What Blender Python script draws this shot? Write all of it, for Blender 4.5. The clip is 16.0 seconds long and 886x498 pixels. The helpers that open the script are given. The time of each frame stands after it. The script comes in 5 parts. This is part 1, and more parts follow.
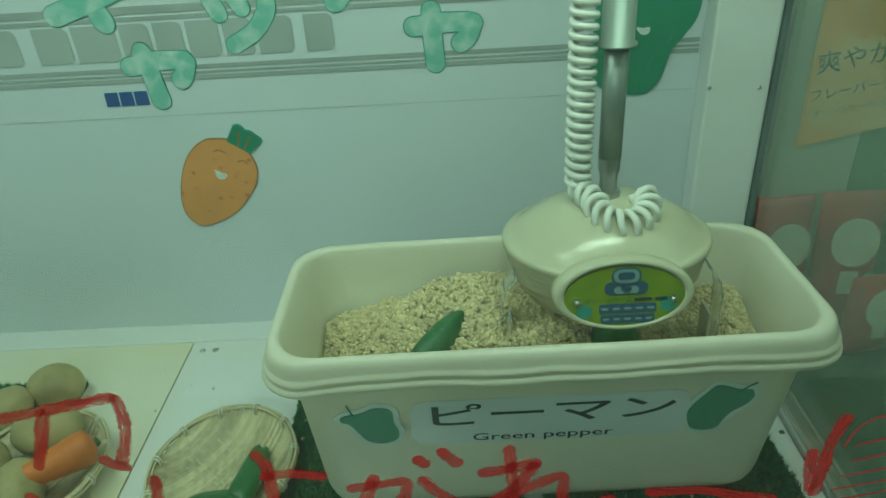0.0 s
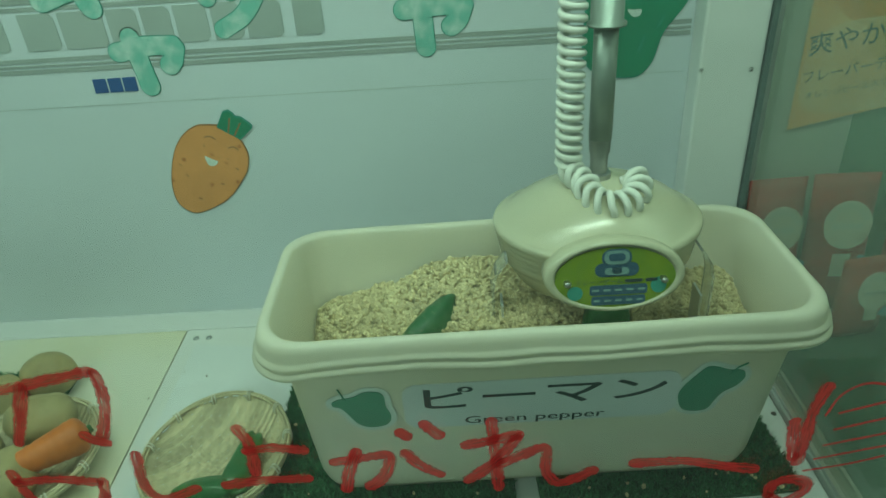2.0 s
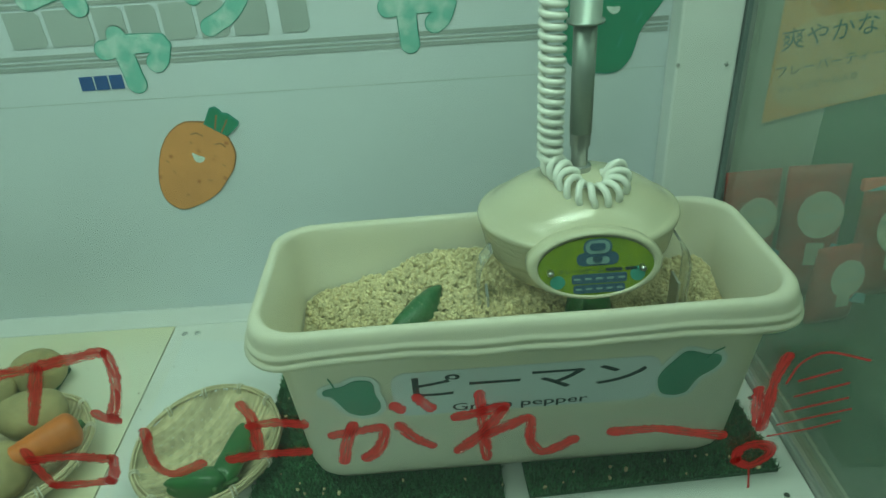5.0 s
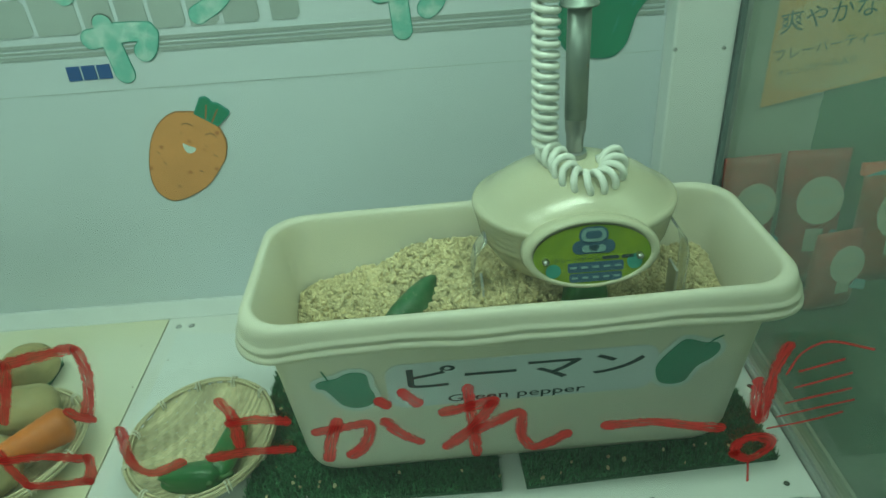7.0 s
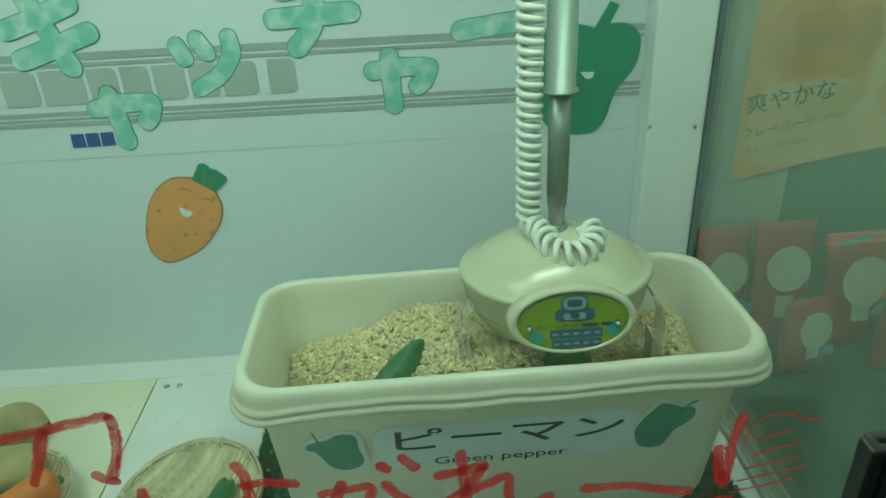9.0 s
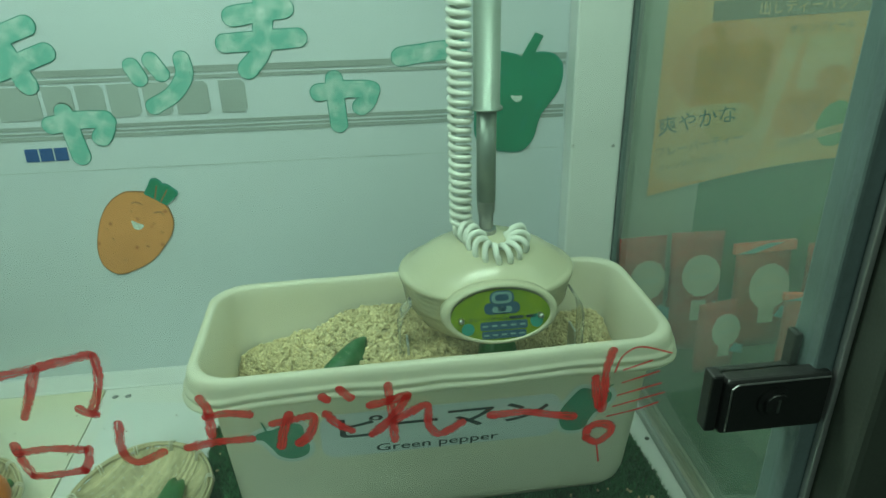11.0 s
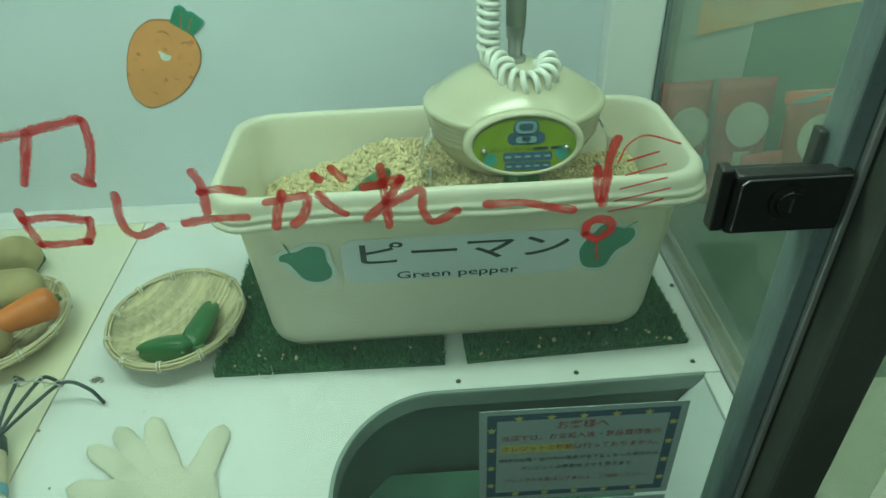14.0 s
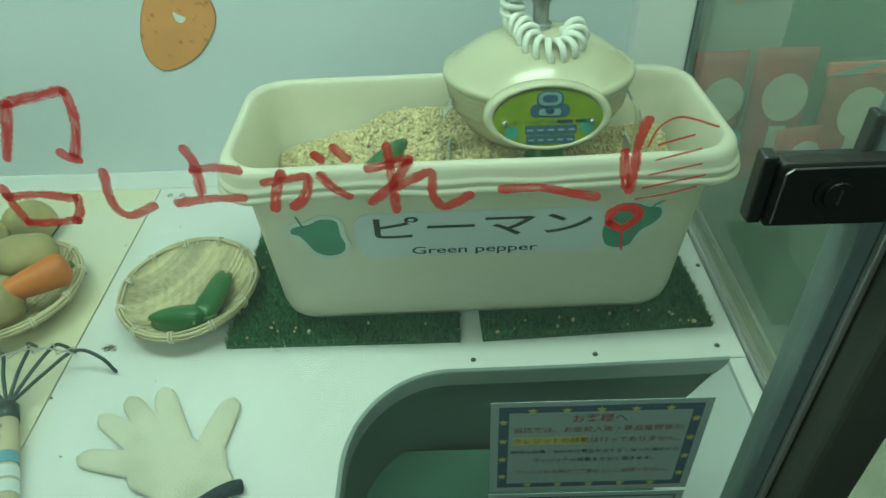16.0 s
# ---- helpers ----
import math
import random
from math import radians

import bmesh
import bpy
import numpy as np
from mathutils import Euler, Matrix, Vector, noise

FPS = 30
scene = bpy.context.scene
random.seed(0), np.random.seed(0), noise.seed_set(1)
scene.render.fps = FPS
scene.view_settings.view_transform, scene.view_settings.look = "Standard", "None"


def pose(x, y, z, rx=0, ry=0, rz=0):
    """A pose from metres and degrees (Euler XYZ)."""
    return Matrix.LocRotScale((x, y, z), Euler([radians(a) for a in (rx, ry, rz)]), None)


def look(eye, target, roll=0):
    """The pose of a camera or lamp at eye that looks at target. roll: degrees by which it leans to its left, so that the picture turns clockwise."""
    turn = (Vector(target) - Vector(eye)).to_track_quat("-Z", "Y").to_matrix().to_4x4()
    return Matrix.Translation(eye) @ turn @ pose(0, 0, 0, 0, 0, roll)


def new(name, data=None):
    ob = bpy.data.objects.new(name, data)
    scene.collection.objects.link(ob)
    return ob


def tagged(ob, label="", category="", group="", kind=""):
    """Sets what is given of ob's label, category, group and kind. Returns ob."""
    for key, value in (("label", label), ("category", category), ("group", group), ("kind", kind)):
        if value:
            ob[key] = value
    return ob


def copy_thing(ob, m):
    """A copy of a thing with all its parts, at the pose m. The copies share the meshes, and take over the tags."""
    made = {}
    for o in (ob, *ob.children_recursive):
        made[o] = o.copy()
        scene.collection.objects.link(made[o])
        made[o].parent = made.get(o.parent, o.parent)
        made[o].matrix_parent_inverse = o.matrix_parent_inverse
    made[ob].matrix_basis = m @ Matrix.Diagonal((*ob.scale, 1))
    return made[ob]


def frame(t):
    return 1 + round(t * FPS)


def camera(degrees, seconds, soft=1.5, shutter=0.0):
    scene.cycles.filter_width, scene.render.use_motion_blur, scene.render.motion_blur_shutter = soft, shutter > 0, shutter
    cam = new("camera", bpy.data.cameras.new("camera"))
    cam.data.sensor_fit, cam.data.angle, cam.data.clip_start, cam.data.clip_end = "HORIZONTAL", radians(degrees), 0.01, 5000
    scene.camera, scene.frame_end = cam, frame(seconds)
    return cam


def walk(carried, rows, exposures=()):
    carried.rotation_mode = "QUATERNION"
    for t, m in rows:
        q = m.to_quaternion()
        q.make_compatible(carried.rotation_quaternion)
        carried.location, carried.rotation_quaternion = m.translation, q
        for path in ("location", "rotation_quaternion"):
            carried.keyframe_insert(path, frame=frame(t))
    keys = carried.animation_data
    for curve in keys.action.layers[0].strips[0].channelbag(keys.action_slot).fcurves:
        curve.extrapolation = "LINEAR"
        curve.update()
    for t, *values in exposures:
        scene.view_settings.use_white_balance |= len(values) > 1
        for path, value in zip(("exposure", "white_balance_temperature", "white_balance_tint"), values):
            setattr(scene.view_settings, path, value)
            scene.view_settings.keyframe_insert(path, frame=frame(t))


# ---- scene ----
cam = camera(66.6, 16.0)
PATH = [
    (0, (-0.088, -0.518, 0.698), (-0.165, 1.206, -0.314), -4.2),
    (0.5, (-0.087, -0.516, 0.69), (-0.166, 1.203, -0.329), -4.4),
    (1, (-0.084, -0.517, 0.69), (-0.166, 1.196, -0.338), -4.5),
    (1.5, (-0.084, -0.518, 0.689), (-0.161, 1.192, -0.346), -4.5),
    (2, (-0.082, -0.52, 0.69), (-0.151, 1.189, -0.347), -4.5),
    (2.5, (-0.084, -0.527, 0.692), (-0.14, 1.182, -0.345), -4.4),
    (3, (-0.082, -0.529, 0.691), (-0.13, 1.18, -0.348), -4.5),
    (3.5, (-0.085, -0.531, 0.693), (-0.124, 1.176, -0.35), -4.5),
    (4, (-0.083, -0.533, 0.692), (-0.117, 1.175, -0.35), -4.5),
    (4.5, (-0.084, -0.535, 0.694), (-0.115, 1.172, -0.348), -4.5),
    (5, (-0.084, -0.539, 0.696), (-0.107, 1.164, -0.353), -4.3),
    (7.5, (-0.078, -0.528, 0.688), (-0.1, 1.158, -0.388), -4.9),
    (8, (-0.08, -0.532, 0.69), (-0.089, 1.173, -0.354), -4.5),
    (8.5, (-0.081, -0.536, 0.698), (-0.067, 1.2, -0.295), -3.9),
    (9, (-0.084, -0.555, 0.718), (-0.044, 1.213, -0.215), -3.2),
    (9.2, (-0.087, -0.563, 0.72), (-0.036, 1.219, -0.187), -3.0),
    (11.3, (-0.074, -0.639, 0.721), (0.14, 1.155, -0.137), -1.4),
    (11.5, (-0.072, -0.639, 0.719), (0.148, 1.148, -0.152), -1.4),
    (12, (-0.067, -0.638, 0.716), (0.14, 1.125, -0.204), -1.3),
    (12.5, (-0.064, -0.643, 0.71), (0.109, 1.09, -0.274), -1.5),
    (13, (-0.056, -0.645, 0.696), (0.071, 1.049, -0.36), -1.6),
    (13.5, (-0.053, -0.647, 0.686), (0.027, 1.006, -0.436), -1.9),
    (14, (-0.051, -0.652, 0.671), (-0.014, 0.964, -0.508), -2.2),
    (14.5, (-0.047, -0.657, 0.664), (-0.043, 0.933, -0.55), -2.5),
    (15, (-0.042, -0.647, 0.655), (-0.06, 0.922, -0.584), -2.6),
    (15.5, (-0.04, -0.636, 0.661), (-0.067, 0.923, -0.592), -2.5),
    (16, (-0.044, -0.622, 0.663), (-0.076, 0.933, -0.594), -2.5),
]
walk(cam, [(t, look(e, g, r)) for t, e, g, r in PATH], [(0, -0.29, 6500, 10), (2, -0.28, 6500, 10), (4.5, -0.22, 6500, 10), (8, -0.10, 6500, 10), (9, -0.12, 6500, 10), (12, -0.08, 6500, 10), (13.5, 0.10, 6500, 12), (14.5, 0.24, 6500, 14), (16, 0.24, 6500, 14)])

# ---- light ----
world = bpy.data.worlds.new("arcade_air")
scene.world = world
world.use_nodes = True
world.node_tree.nodes["Background"].inputs[0].default_value = (0.30, 0.42, 0.36, 1)
world.node_tree.nodes["Background"].inputs[1].default_value = 0.15


def area_lamp(name, m, sx, sy, watts, colour):
    d = bpy.data.lights.new(name, "AREA")
    d.shape, d.size, d.size_y, d.energy, d.color = "RECTANGLE", sx, sy, watts, colour
    ob = new(name, d)
    ob.matrix_world = m
    return ob


TINT = (0.735, 1.0, 0.80)
# strip lamps under the cabinet's roof, along the front and along the back
area_lamp("cabinet_lamp", look((-0.66, -0.10, 1.12), (-0.60, 0.06, 0)), 0.62, 0.05, 3.9, TINT)
area_lamp("cabinet_lamp_front", look((0.02, -0.10, 1.12), (0.0, 0.06, 0)), 0.50, 0.05, 3.5, TINT)
area_lamp("next_cabinet_lamp", look((0.95, 0.0, 1.12), (0.95, 0.1, 0)), 0.8, 0.25, 1.6, TINT)
area_lamp("arcade_lamp", look((-0.6, -2.4, 1.85), (-0.5, -1.9, 0)), 2.4, 0.3, 22.0, (0.72, 1.0, 0.82))

# ---- materials ----


def mat(name, col, rough=0.5, metal=0.0, var=0.12, fine=220.0, broad=9.0, bump=0.15, hue=None, spec=None, speck=None):
    """A painted, plastic or natural surface: broad stains, fine grain and a little relief."""
    m = bpy.data.materials.new(name)
    m.use_nodes = True
    nt = m.node_tree
    n, l = nt.nodes, nt.links
    b = n["Principled BSDF"]
    tc = n.new("ShaderNodeTexCoord")
    big, small = n.new("ShaderNodeTexNoise"), n.new("ShaderNodeTexNoise")
    big.inputs["Scale"].default_value, small.inputs["Scale"].default_value = broad, fine
    big.inputs["Detail"].default_value, small.inputs["Detail"].default_value = 5, 3
    l.new(tc.outputs["Object"], big.inputs["Vector"])
    l.new(tc.outputs["Object"], small.inputs["Vector"])
    mix = n.new("ShaderNodeMix")
    mix.data_type = "RGBA"
    other = hue or tuple(c * (1 - var * 2.2) for c in col)
    mix.inputs[6].default_value, mix.inputs[7].default_value = (*col, 1), (*other, 1)
    ramp = n.new("ShaderNodeMapRange")
    ramp.inputs[1].default_value, ramp.inputs[2].default_value = 0.42, 0.78
    l.new(big.outputs["Fac"], ramp.inputs[0])
    l.new(ramp.outputs[0], mix.inputs[0])
    mix2 = n.new("ShaderNodeMix")
    mix2.data_type, mix2.blend_type = "RGBA", "MULTIPLY"
    grey = n.new("ShaderNodeMapRange")
    grey.inputs[3].default_value, grey.inputs[4].default_value = 1 - var, 1 + var * 0.6
    l.new(small.outputs["Fac"], grey.inputs[0])
    mix2.inputs[0].default_value = 1
    l.new(mix.outputs[2], mix2.inputs[6])
    l.new(grey.outputs[0], mix2.inputs[7])
    last = mix2.outputs[2]
    if speck:
        vor = n.new("ShaderNodeTexVoronoi")
        vor.inputs["Scale"].default_value = speck[1]
        l.new(tc.outputs["Object"], vor.inputs["Vector"])
        r = n.new("ShaderNodeMapRange")
        r.inputs[1].default_value, r.inputs[2].default_value, r.inputs[3].default_value, r.inputs[4].default_value = 0.06, 0.2, 1, 0
        l.new(vor.outputs["Distance"], r.inputs[0])
        mix3 = n.new("ShaderNodeMix")
        mix3.data_type = "RGBA"
        l.new(r.outputs[0], mix3.inputs[0])
        l.new(last, mix3.inputs[6])
        mix3.inputs[7].default_value = (*speck[0], 1)
        last = mix3.outputs[2]
    l.new(last, b.inputs["Base Color"])
    rr = n.new("ShaderNodeMapRange")
    rr.inputs[3].default_value, rr.inputs[4].default_value = max(0.03, rough - 0.08), min(1, rough + 0.08)
    l.new(big.outputs["Fac"], rr.inputs[0])
    l.new(rr.outputs[0], b.inputs["Roughness"])
    b.inputs["Metallic"].default_value = metal
    if spec is not None:
        b.inputs["Specular IOR Level"].default_value = spec
    if bump:
        bp = n.new("ShaderNodeBump")
        bp.inputs["Strength"].default_value, bp.inputs["Distance"].default_value = bump, 0.002
        l.new(small.outputs["Fac"], bp.inputs["Height"])
        l.new(bp.outputs[0], b.inputs["Normal"])
    return m


def per_piece(m, amount=0.35, island=True):
    """Lets each loose piece of a joined mesh differ a little in tone."""
    n, l = m.node_tree.nodes, m.node_tree.links
    b = n["Principled BSDF"]
    src = b.inputs["Base Color"].links[0].from_socket
    g = n.new("ShaderNodeNewGeometry")
    r = n.new("ShaderNodeMapRange")
    r.inputs[3].default_value, r.inputs[4].default_value = 1 - amount, 1 + amount * 0.4
    l.new(g.outputs["Random Per Island"], r.inputs[0])
    x = n.new("ShaderNodeMix")
    x.data_type, x.blend_type = "RGBA", "MULTIPLY"
    x.inputs[0].default_value = 1
    l.new(src, x.inputs[6])
    l.new(r.outputs[0], x.inputs[7])
    l.new(x.outputs[2], b.inputs["Base Color"])
    return m


def pane_material(name, haze, colour, gloss=1.0):
    """Window glass: clear, a Fresnel reflection, and a thin diffuse layer that paints in the hazy reflection of the
    room.
    """
    m = bpy.data.materials.new(name)
    m.use_nodes = True
    n, l = m.node_tree.nodes, m.node_tree.links
    n.remove(n["Principled BSDF"])
    out = n["Material Output"]
    clear, shine, veil = n.new("ShaderNodeBsdfTransparent"), n.new("ShaderNodeBsdfGlossy"), n.new("ShaderNodeBsdfDiffuse")
    clear.inputs[0].default_value = (*colour, 1)
    shine.inputs["Roughness"].default_value = 0.02
    veil.inputs[0].default_value = (0.62, 0.72, 0.66, 1)
    tc, no = n.new("ShaderNodeTexCoord"), n.new("ShaderNodeTexNoise")
    no.inputs["Scale"].default_value, no.inputs["Detail"].default_value = 5, 6
    l.new(tc.outputs["Object"], no.inputs["Vector"])
    mr = n.new("ShaderNodeMapRange")
    mr.inputs[3].default_value, mr.inputs[4].default_value = haze * 0.6, haze * 1.4
    l.new(no.outputs["Fac"], mr.inputs[0])
    a, b = n.new("ShaderNodeMixShader"), n.new("ShaderNodeMixShader")
    l.new(mr.outputs[0], a.inputs[0])
    l.new(clear.outputs[0], a.inputs[1])
    l.new(veil.outputs[0], a.inputs[2])
    lw, p5, k = n.new("ShaderNodeLayerWeight"), n.new("ShaderNodeMath"), n.new("ShaderNodeMath")
    lw.inputs[0].default_value = 0.5
    p5.operation, k.operation = "POWER", "MULTIPLY_ADD"
    p5.inputs[1].default_value = 4
    k.inputs[1].default_value, k.inputs[2].default_value = 0.6 * gloss, 0.03 * gloss
    l.new(lw.outputs["Facing"], p5.inputs[0])
    l.new(p5.outputs[0], k.inputs[0])
    l.new(k.outputs[0], b.inputs[0])
    l.new(a.outputs[0], b.inputs[1])
    l.new(shine.outputs[0], b.inputs[2])
    l.new(b.outputs[0], out.inputs[0])
    return m


def brush_material(name, col):
    """Wet marker paint on glass: soft uneven edges and thin streaks along each pull."""
    m = mat(name, col, 0.5, var=0.2, fine=400, bump=0.1)
    n, l = m.node_tree.nodes, m.node_tree.links
    b = n["Principled BSDF"]
    tc, mp, no, rag, sep, info = n.new("ShaderNodeTexCoord"), n.new("ShaderNodeMapping"), n.new("ShaderNodeTexNoise"), n.new("ShaderNodeTexNoise"), n.new("ShaderNodeSeparateXYZ"), n.new("ShaderNodeObjectInfo")
    no.noise_dimensions = rag.noise_dimensions = "4D"

    def calc(op, x, y):
        k = n.new("ShaderNodeMath")
        k.operation = op
        for i, v in enumerate((x, y)):
            if isinstance(v, (int, float)):
                k.inputs[i].default_value = v
            elif v is not None:
                l.new(v, k.inputs[i])
        return k.outputs[0]

    seed = calc("MULTIPLY", info.outputs["Random"], 40)
    l.new(seed, no.inputs["W"])
    l.new(seed, rag.inputs["W"])
    mp.inputs["Scale"].default_value = (10, 0.8, 1)
    l.new(tc.outputs["UV"], mp.inputs[0])
    l.new(mp.outputs[0], no.inputs["Vector"])
    no.inputs["Scale"].default_value, no.inputs["Detail"].default_value = 1, 3
    l.new(tc.outputs["UV"], rag.inputs["Vector"])
    rag.inputs["Scale"].default_value, rag.inputs["Detail"].default_value = 3.8, 4
    l.new(tc.outputs["UV"], sep.inputs[0])
    away = calc("ABSOLUTE", calc("SUBTRACT", calc("MULTIPLY", sep.outputs[0], 2), 1), None)
    inner = calc("SUBTRACT", calc("ADD", 1.0, calc("MULTIPLY", calc("SUBTRACT", rag.outputs["Fac"], 0.5), 0.9)), away)
    edge, streak = n.new("ShaderNodeMapRange"), n.new("ShaderNodeMapRange")
    edge.inputs[1].default_value, edge.inputs[2].default_value = 0.0, 0.34
    l.new(inner, edge.inputs[0])
    streak.inputs[1].default_value, streak.inputs[2].default_value, streak.inputs[3].default_value, streak.inputs[4].default_value = 0.32, 0.54, 0.42, 0.94
    l.new(no.outputs["Fac"], streak.inputs[0])
    cover = calc("MULTIPLY", edge.outputs[0], streak.outputs[0])
    out = n["Material Output"]
    thin, mixed, gaps, clear = n.new("ShaderNodeBsdfTranslucent"), n.new("ShaderNodeMixShader"), n.new("ShaderNodeMixShader"), n.new("ShaderNodeBsdfTransparent")
    thin.inputs[0].default_value = (*col, 1)
    mixed.inputs[0].default_value = 0.30
    l.new(b.outputs[0], mixed.inputs[1])
    l.new(thin.outputs[0], mixed.inputs[2])
    l.new(cover, gaps.inputs[0])
    l.new(clear.outputs[0], gaps.inputs[1])
    l.new(mixed.outputs[0], gaps.inputs[2])
    l.new(gaps.outputs[0], out.inputs[0])
    return m


M_WALL = mat("white_wall_panel", (0.68, 0.75, 0.81), 0.42, var=0.05, fine=90, broad=2.5, bump=0.03)
M_BOARD = mat("white_board", (0.80, 0.80, 0.78), 0.4, var=0.06, fine=160, broad=6, bump=0.04, hue=(0.70, 0.70, 0.62))
M_BOARD2 = mat("cream_board", (0.80, 0.78, 0.64), 0.4, var=0.08, fine=160, broad=4, bump=0.05, hue=(0.77, 0.72, 0.48))
M_SHEET = mat("thin_plastic_sheet", (0.80, 0.82, 0.81), 0.28, var=0.04, fine=120, broad=5, bump=0.03)
M_TRIM = mat("white_enamel", (0.76, 0.78, 0.78), 0.3, var=0.05, bump=0.02)
M_POST = mat("white_post_paint", (0.78, 0.80, 0.80), 0.35, var=0.05, bump=0.02)
M_ALU = mat("aluminium", (0.62, 0.64, 0.63), 0.32, 0.8, var=0.08, fine=500, bump=0.05)
M_STEEL = mat("steel", (0.52, 0.53, 0.52), 0.36, 1.0, var=0.1, fine=400, bump=0.03)
M_DARK = mat("dark_frame_paint", (0.068, 0.082, 0.066), 0.5, var=0.2, fine=500, bump=0.1)
M_GASKET = mat("grey_gasket", (0.16, 0.22, 0.22), 0.35, 0.2, var=0.15)
M_SLEEVE = mat("greenish_sleeve", (0.28, 0.34, 0.31), 0.36, 0.4, var=0.08)
M_POLE = mat("worn_steel", (0.30, 0.36, 0.33), 0.36, 0.45, var=0.12)
M_BLACK = mat("black_plastic", (0.018, 0.020, 0.019), 0.45, var=0.2)
M_POT = mat("cream_plastic", (0.84, 0.82, 0.70), 0.34, var=0.05, fine=300, broad=7, bump=0.06)


def see_through(m, colour, share):
    """Thin plastic that lets some light glow through."""
    n, l = m.node_tree.nodes, m.node_tree.links
    glow, both = n.new("ShaderNodeBsdfTranslucent"), n.new("ShaderNodeMixShader")
    glow.inputs[0].default_value = (*colour, 1)
    both.inputs[0].default_value = share
    l.new(n["Principled BSDF"].outputs[0], both.inputs[1])
    l.new(glow.outputs[0], both.inputs[2])
    l.new(both.outputs[0], n["Material Output"].inputs[0])
    return m


see_through(M_POT, (0.90, 0.84, 0.56), 0.25)
M_PAPER = mat("laminated_paper", (0.72, 0.78, 0.80), 0.3, var=0.04, bump=0.02)
# white card turned away from the cabinet lamps; its shade is in this grey
M_CARDSHADE = mat("shaded_card_paper", (0.36, 0.44, 0.45), 0.35, var=0.05, bump=0.02)
M_INK = mat("dark_ink", (0.025, 0.045, 0.05), 0.5, var=0.15)
M_INKRED = mat("red_ink", (0.34, 0.06, 0.04), 0.5, var=0.15)
M_YEL = mat("yellow_marker", (0.62, 0.56, 0.16), 0.5)
M_NAVY = mat("navy_ink", (0.035, 0.10, 0.17), 0.5, var=0.15)
M_STKG = mat("green_print", (0.024, 0.28, 0.165), 0.4, var=0.12)
M_STKW = mat("white_sticker", (0.70, 0.80, 0.76), 0.35, var=0.04)
M_MINT = mat("mint_mottled_print", (0.20, 0.55, 0.47), 0.45, var=0.08, broad=38, bump=0.02, hue=(0.74, 0.84, 0.82))
M_TEAL = mat("teal_outline_print", (0.04, 0.32, 0.26), 0.4)
M_ORANGE = mat("orange_print", (0.84, 0.35, 0.12), 0.45, var=0.08, broad=14, speck=((0.50, 0.17, 0.05), 42))
M_ORLINE = mat("brown_outline_print", (0.40, 0.20, 0.08), 0.45)
M_GREYPRINT = mat("grey_print", (0.43, 0.49, 0.48), 0.45, var=0.1)
M_STRIPE = mat("stripe_print", (0.38, 0.43, 0.42), 0.45, var=0.1)
M_BLUEPRINT = mat("blue_print", (0.03, 0.10, 0.32), 0.45)
M_GRAVEL = per_piece(mat("pumice_gravel", (0.74, 0.64, 0.38), 0.85, var=0.10, fine=500, broad=60, bump=0.3), 0.26)
# the pebbles' colour at two thirds: shade in the gaps is painted in
M_GRAVSHADE = mat("shaded_gravel_bed", (0.50, 0.43, 0.26), 0.9, var=0.2, fine=260, bump=0.6)
M_TURF = per_piece(mat("turf_blades", (0.085, 0.32, 0.13), 0.55, var=0.2), 0.6)
M_TURFB = mat("turf_backing", (0.04, 0.14, 0.065), 0.8, var=0.3, fine=400, bump=0.5)
M_BAMBOO = per_piece(mat("split_bamboo", (0.79, 0.69, 0.43), 0.5, var=0.15, fine=300, broad=30, bump=0.2), 0.35)
M_BIND = mat("pale_cane_binding", (0.84, 0.80, 0.64), 0.5, var=0.1)
M_PEPPER = mat("green_pepper_skin", (0.024, 0.15, 0.040), 0.34, var=0.2, fine=60, broad=18, bump=0.08, hue=(0.03, 0.19, 0.04))
M_DUSTY = mat("dusty_pepper_skin", (0.022, 0.13, 0.045), 0.45, var=0.2, fine=260, broad=60, bump=0.15, hue=(0.10, 0.20, 0.10), speck=((0.46, 0.44, 0.28), 210))
M_STEM = mat("pepper_stem", (0.06, 0.16, 0.04), 0.5, var=0.2)
M_POTATO = mat("potato_skin", (0.45, 0.37, 0.17), 0.6, var=0.18, fine=180, broad=24, bump=0.3, speck=((0.27, 0.20, 0.09), 95))
M_CARROT = mat("carrot_skin", (0.78, 0.20, 0.025), 0.45, var=0.15, fine=120, broad=20, bump=0.25)
M_COTTON = mat("knit_cotton", (0.78, 0.76, 0.62), 0.9, var=0.22, fine=480, broad=26, bump=0.9, hue=(0.60, 0.59, 0.46))
M_CUFF = mat("navy_overlock", (0.02, 0.035, 0.05), 0.8, var=0.3, fine=500, speck=((0.35, 0.38, 0.34), 260))
M_IRON = mat("blued_iron", (0.055, 0.080, 0.080), 0.42, 0.4, var=0.2)
M_WOOD = mat("pale_handle_wood", (0.68, 0.58, 0.40), 0.45, var=0.15, fine=90, broad=12)
M_LABELB = mat("blue_label_print", (0.15, 0.40, 0.50), 0.4)
M_CLAW = mat("cream_shell_plastic", (0.55, 0.53, 0.39), 0.18, var=0.03, fine=200, broad=6, bump=0.01)
M_CORD = mat("white_cord", (0.80, 0.82, 0.76), 0.4, var=0.04)
M_PLATE = mat("lime_plate_print", (0.22, 0.31, 0.02), 0.2, var=0.08, broad=30, hue=(0.12, 0.22, 0.02))
M_BARTONE = mat("pale_blue_print", (0.20, 0.34, 0.34), 0.4, var=0.1)
M_CHUTE = mat("grey_chute_wall", (0.13, 0.21, 0.175), 0.35, var=0.1, bump=0.03)
M_LIP = mat("pale_grey_edge", (0.26, 0.33, 0.31), 0.4, var=0.08)
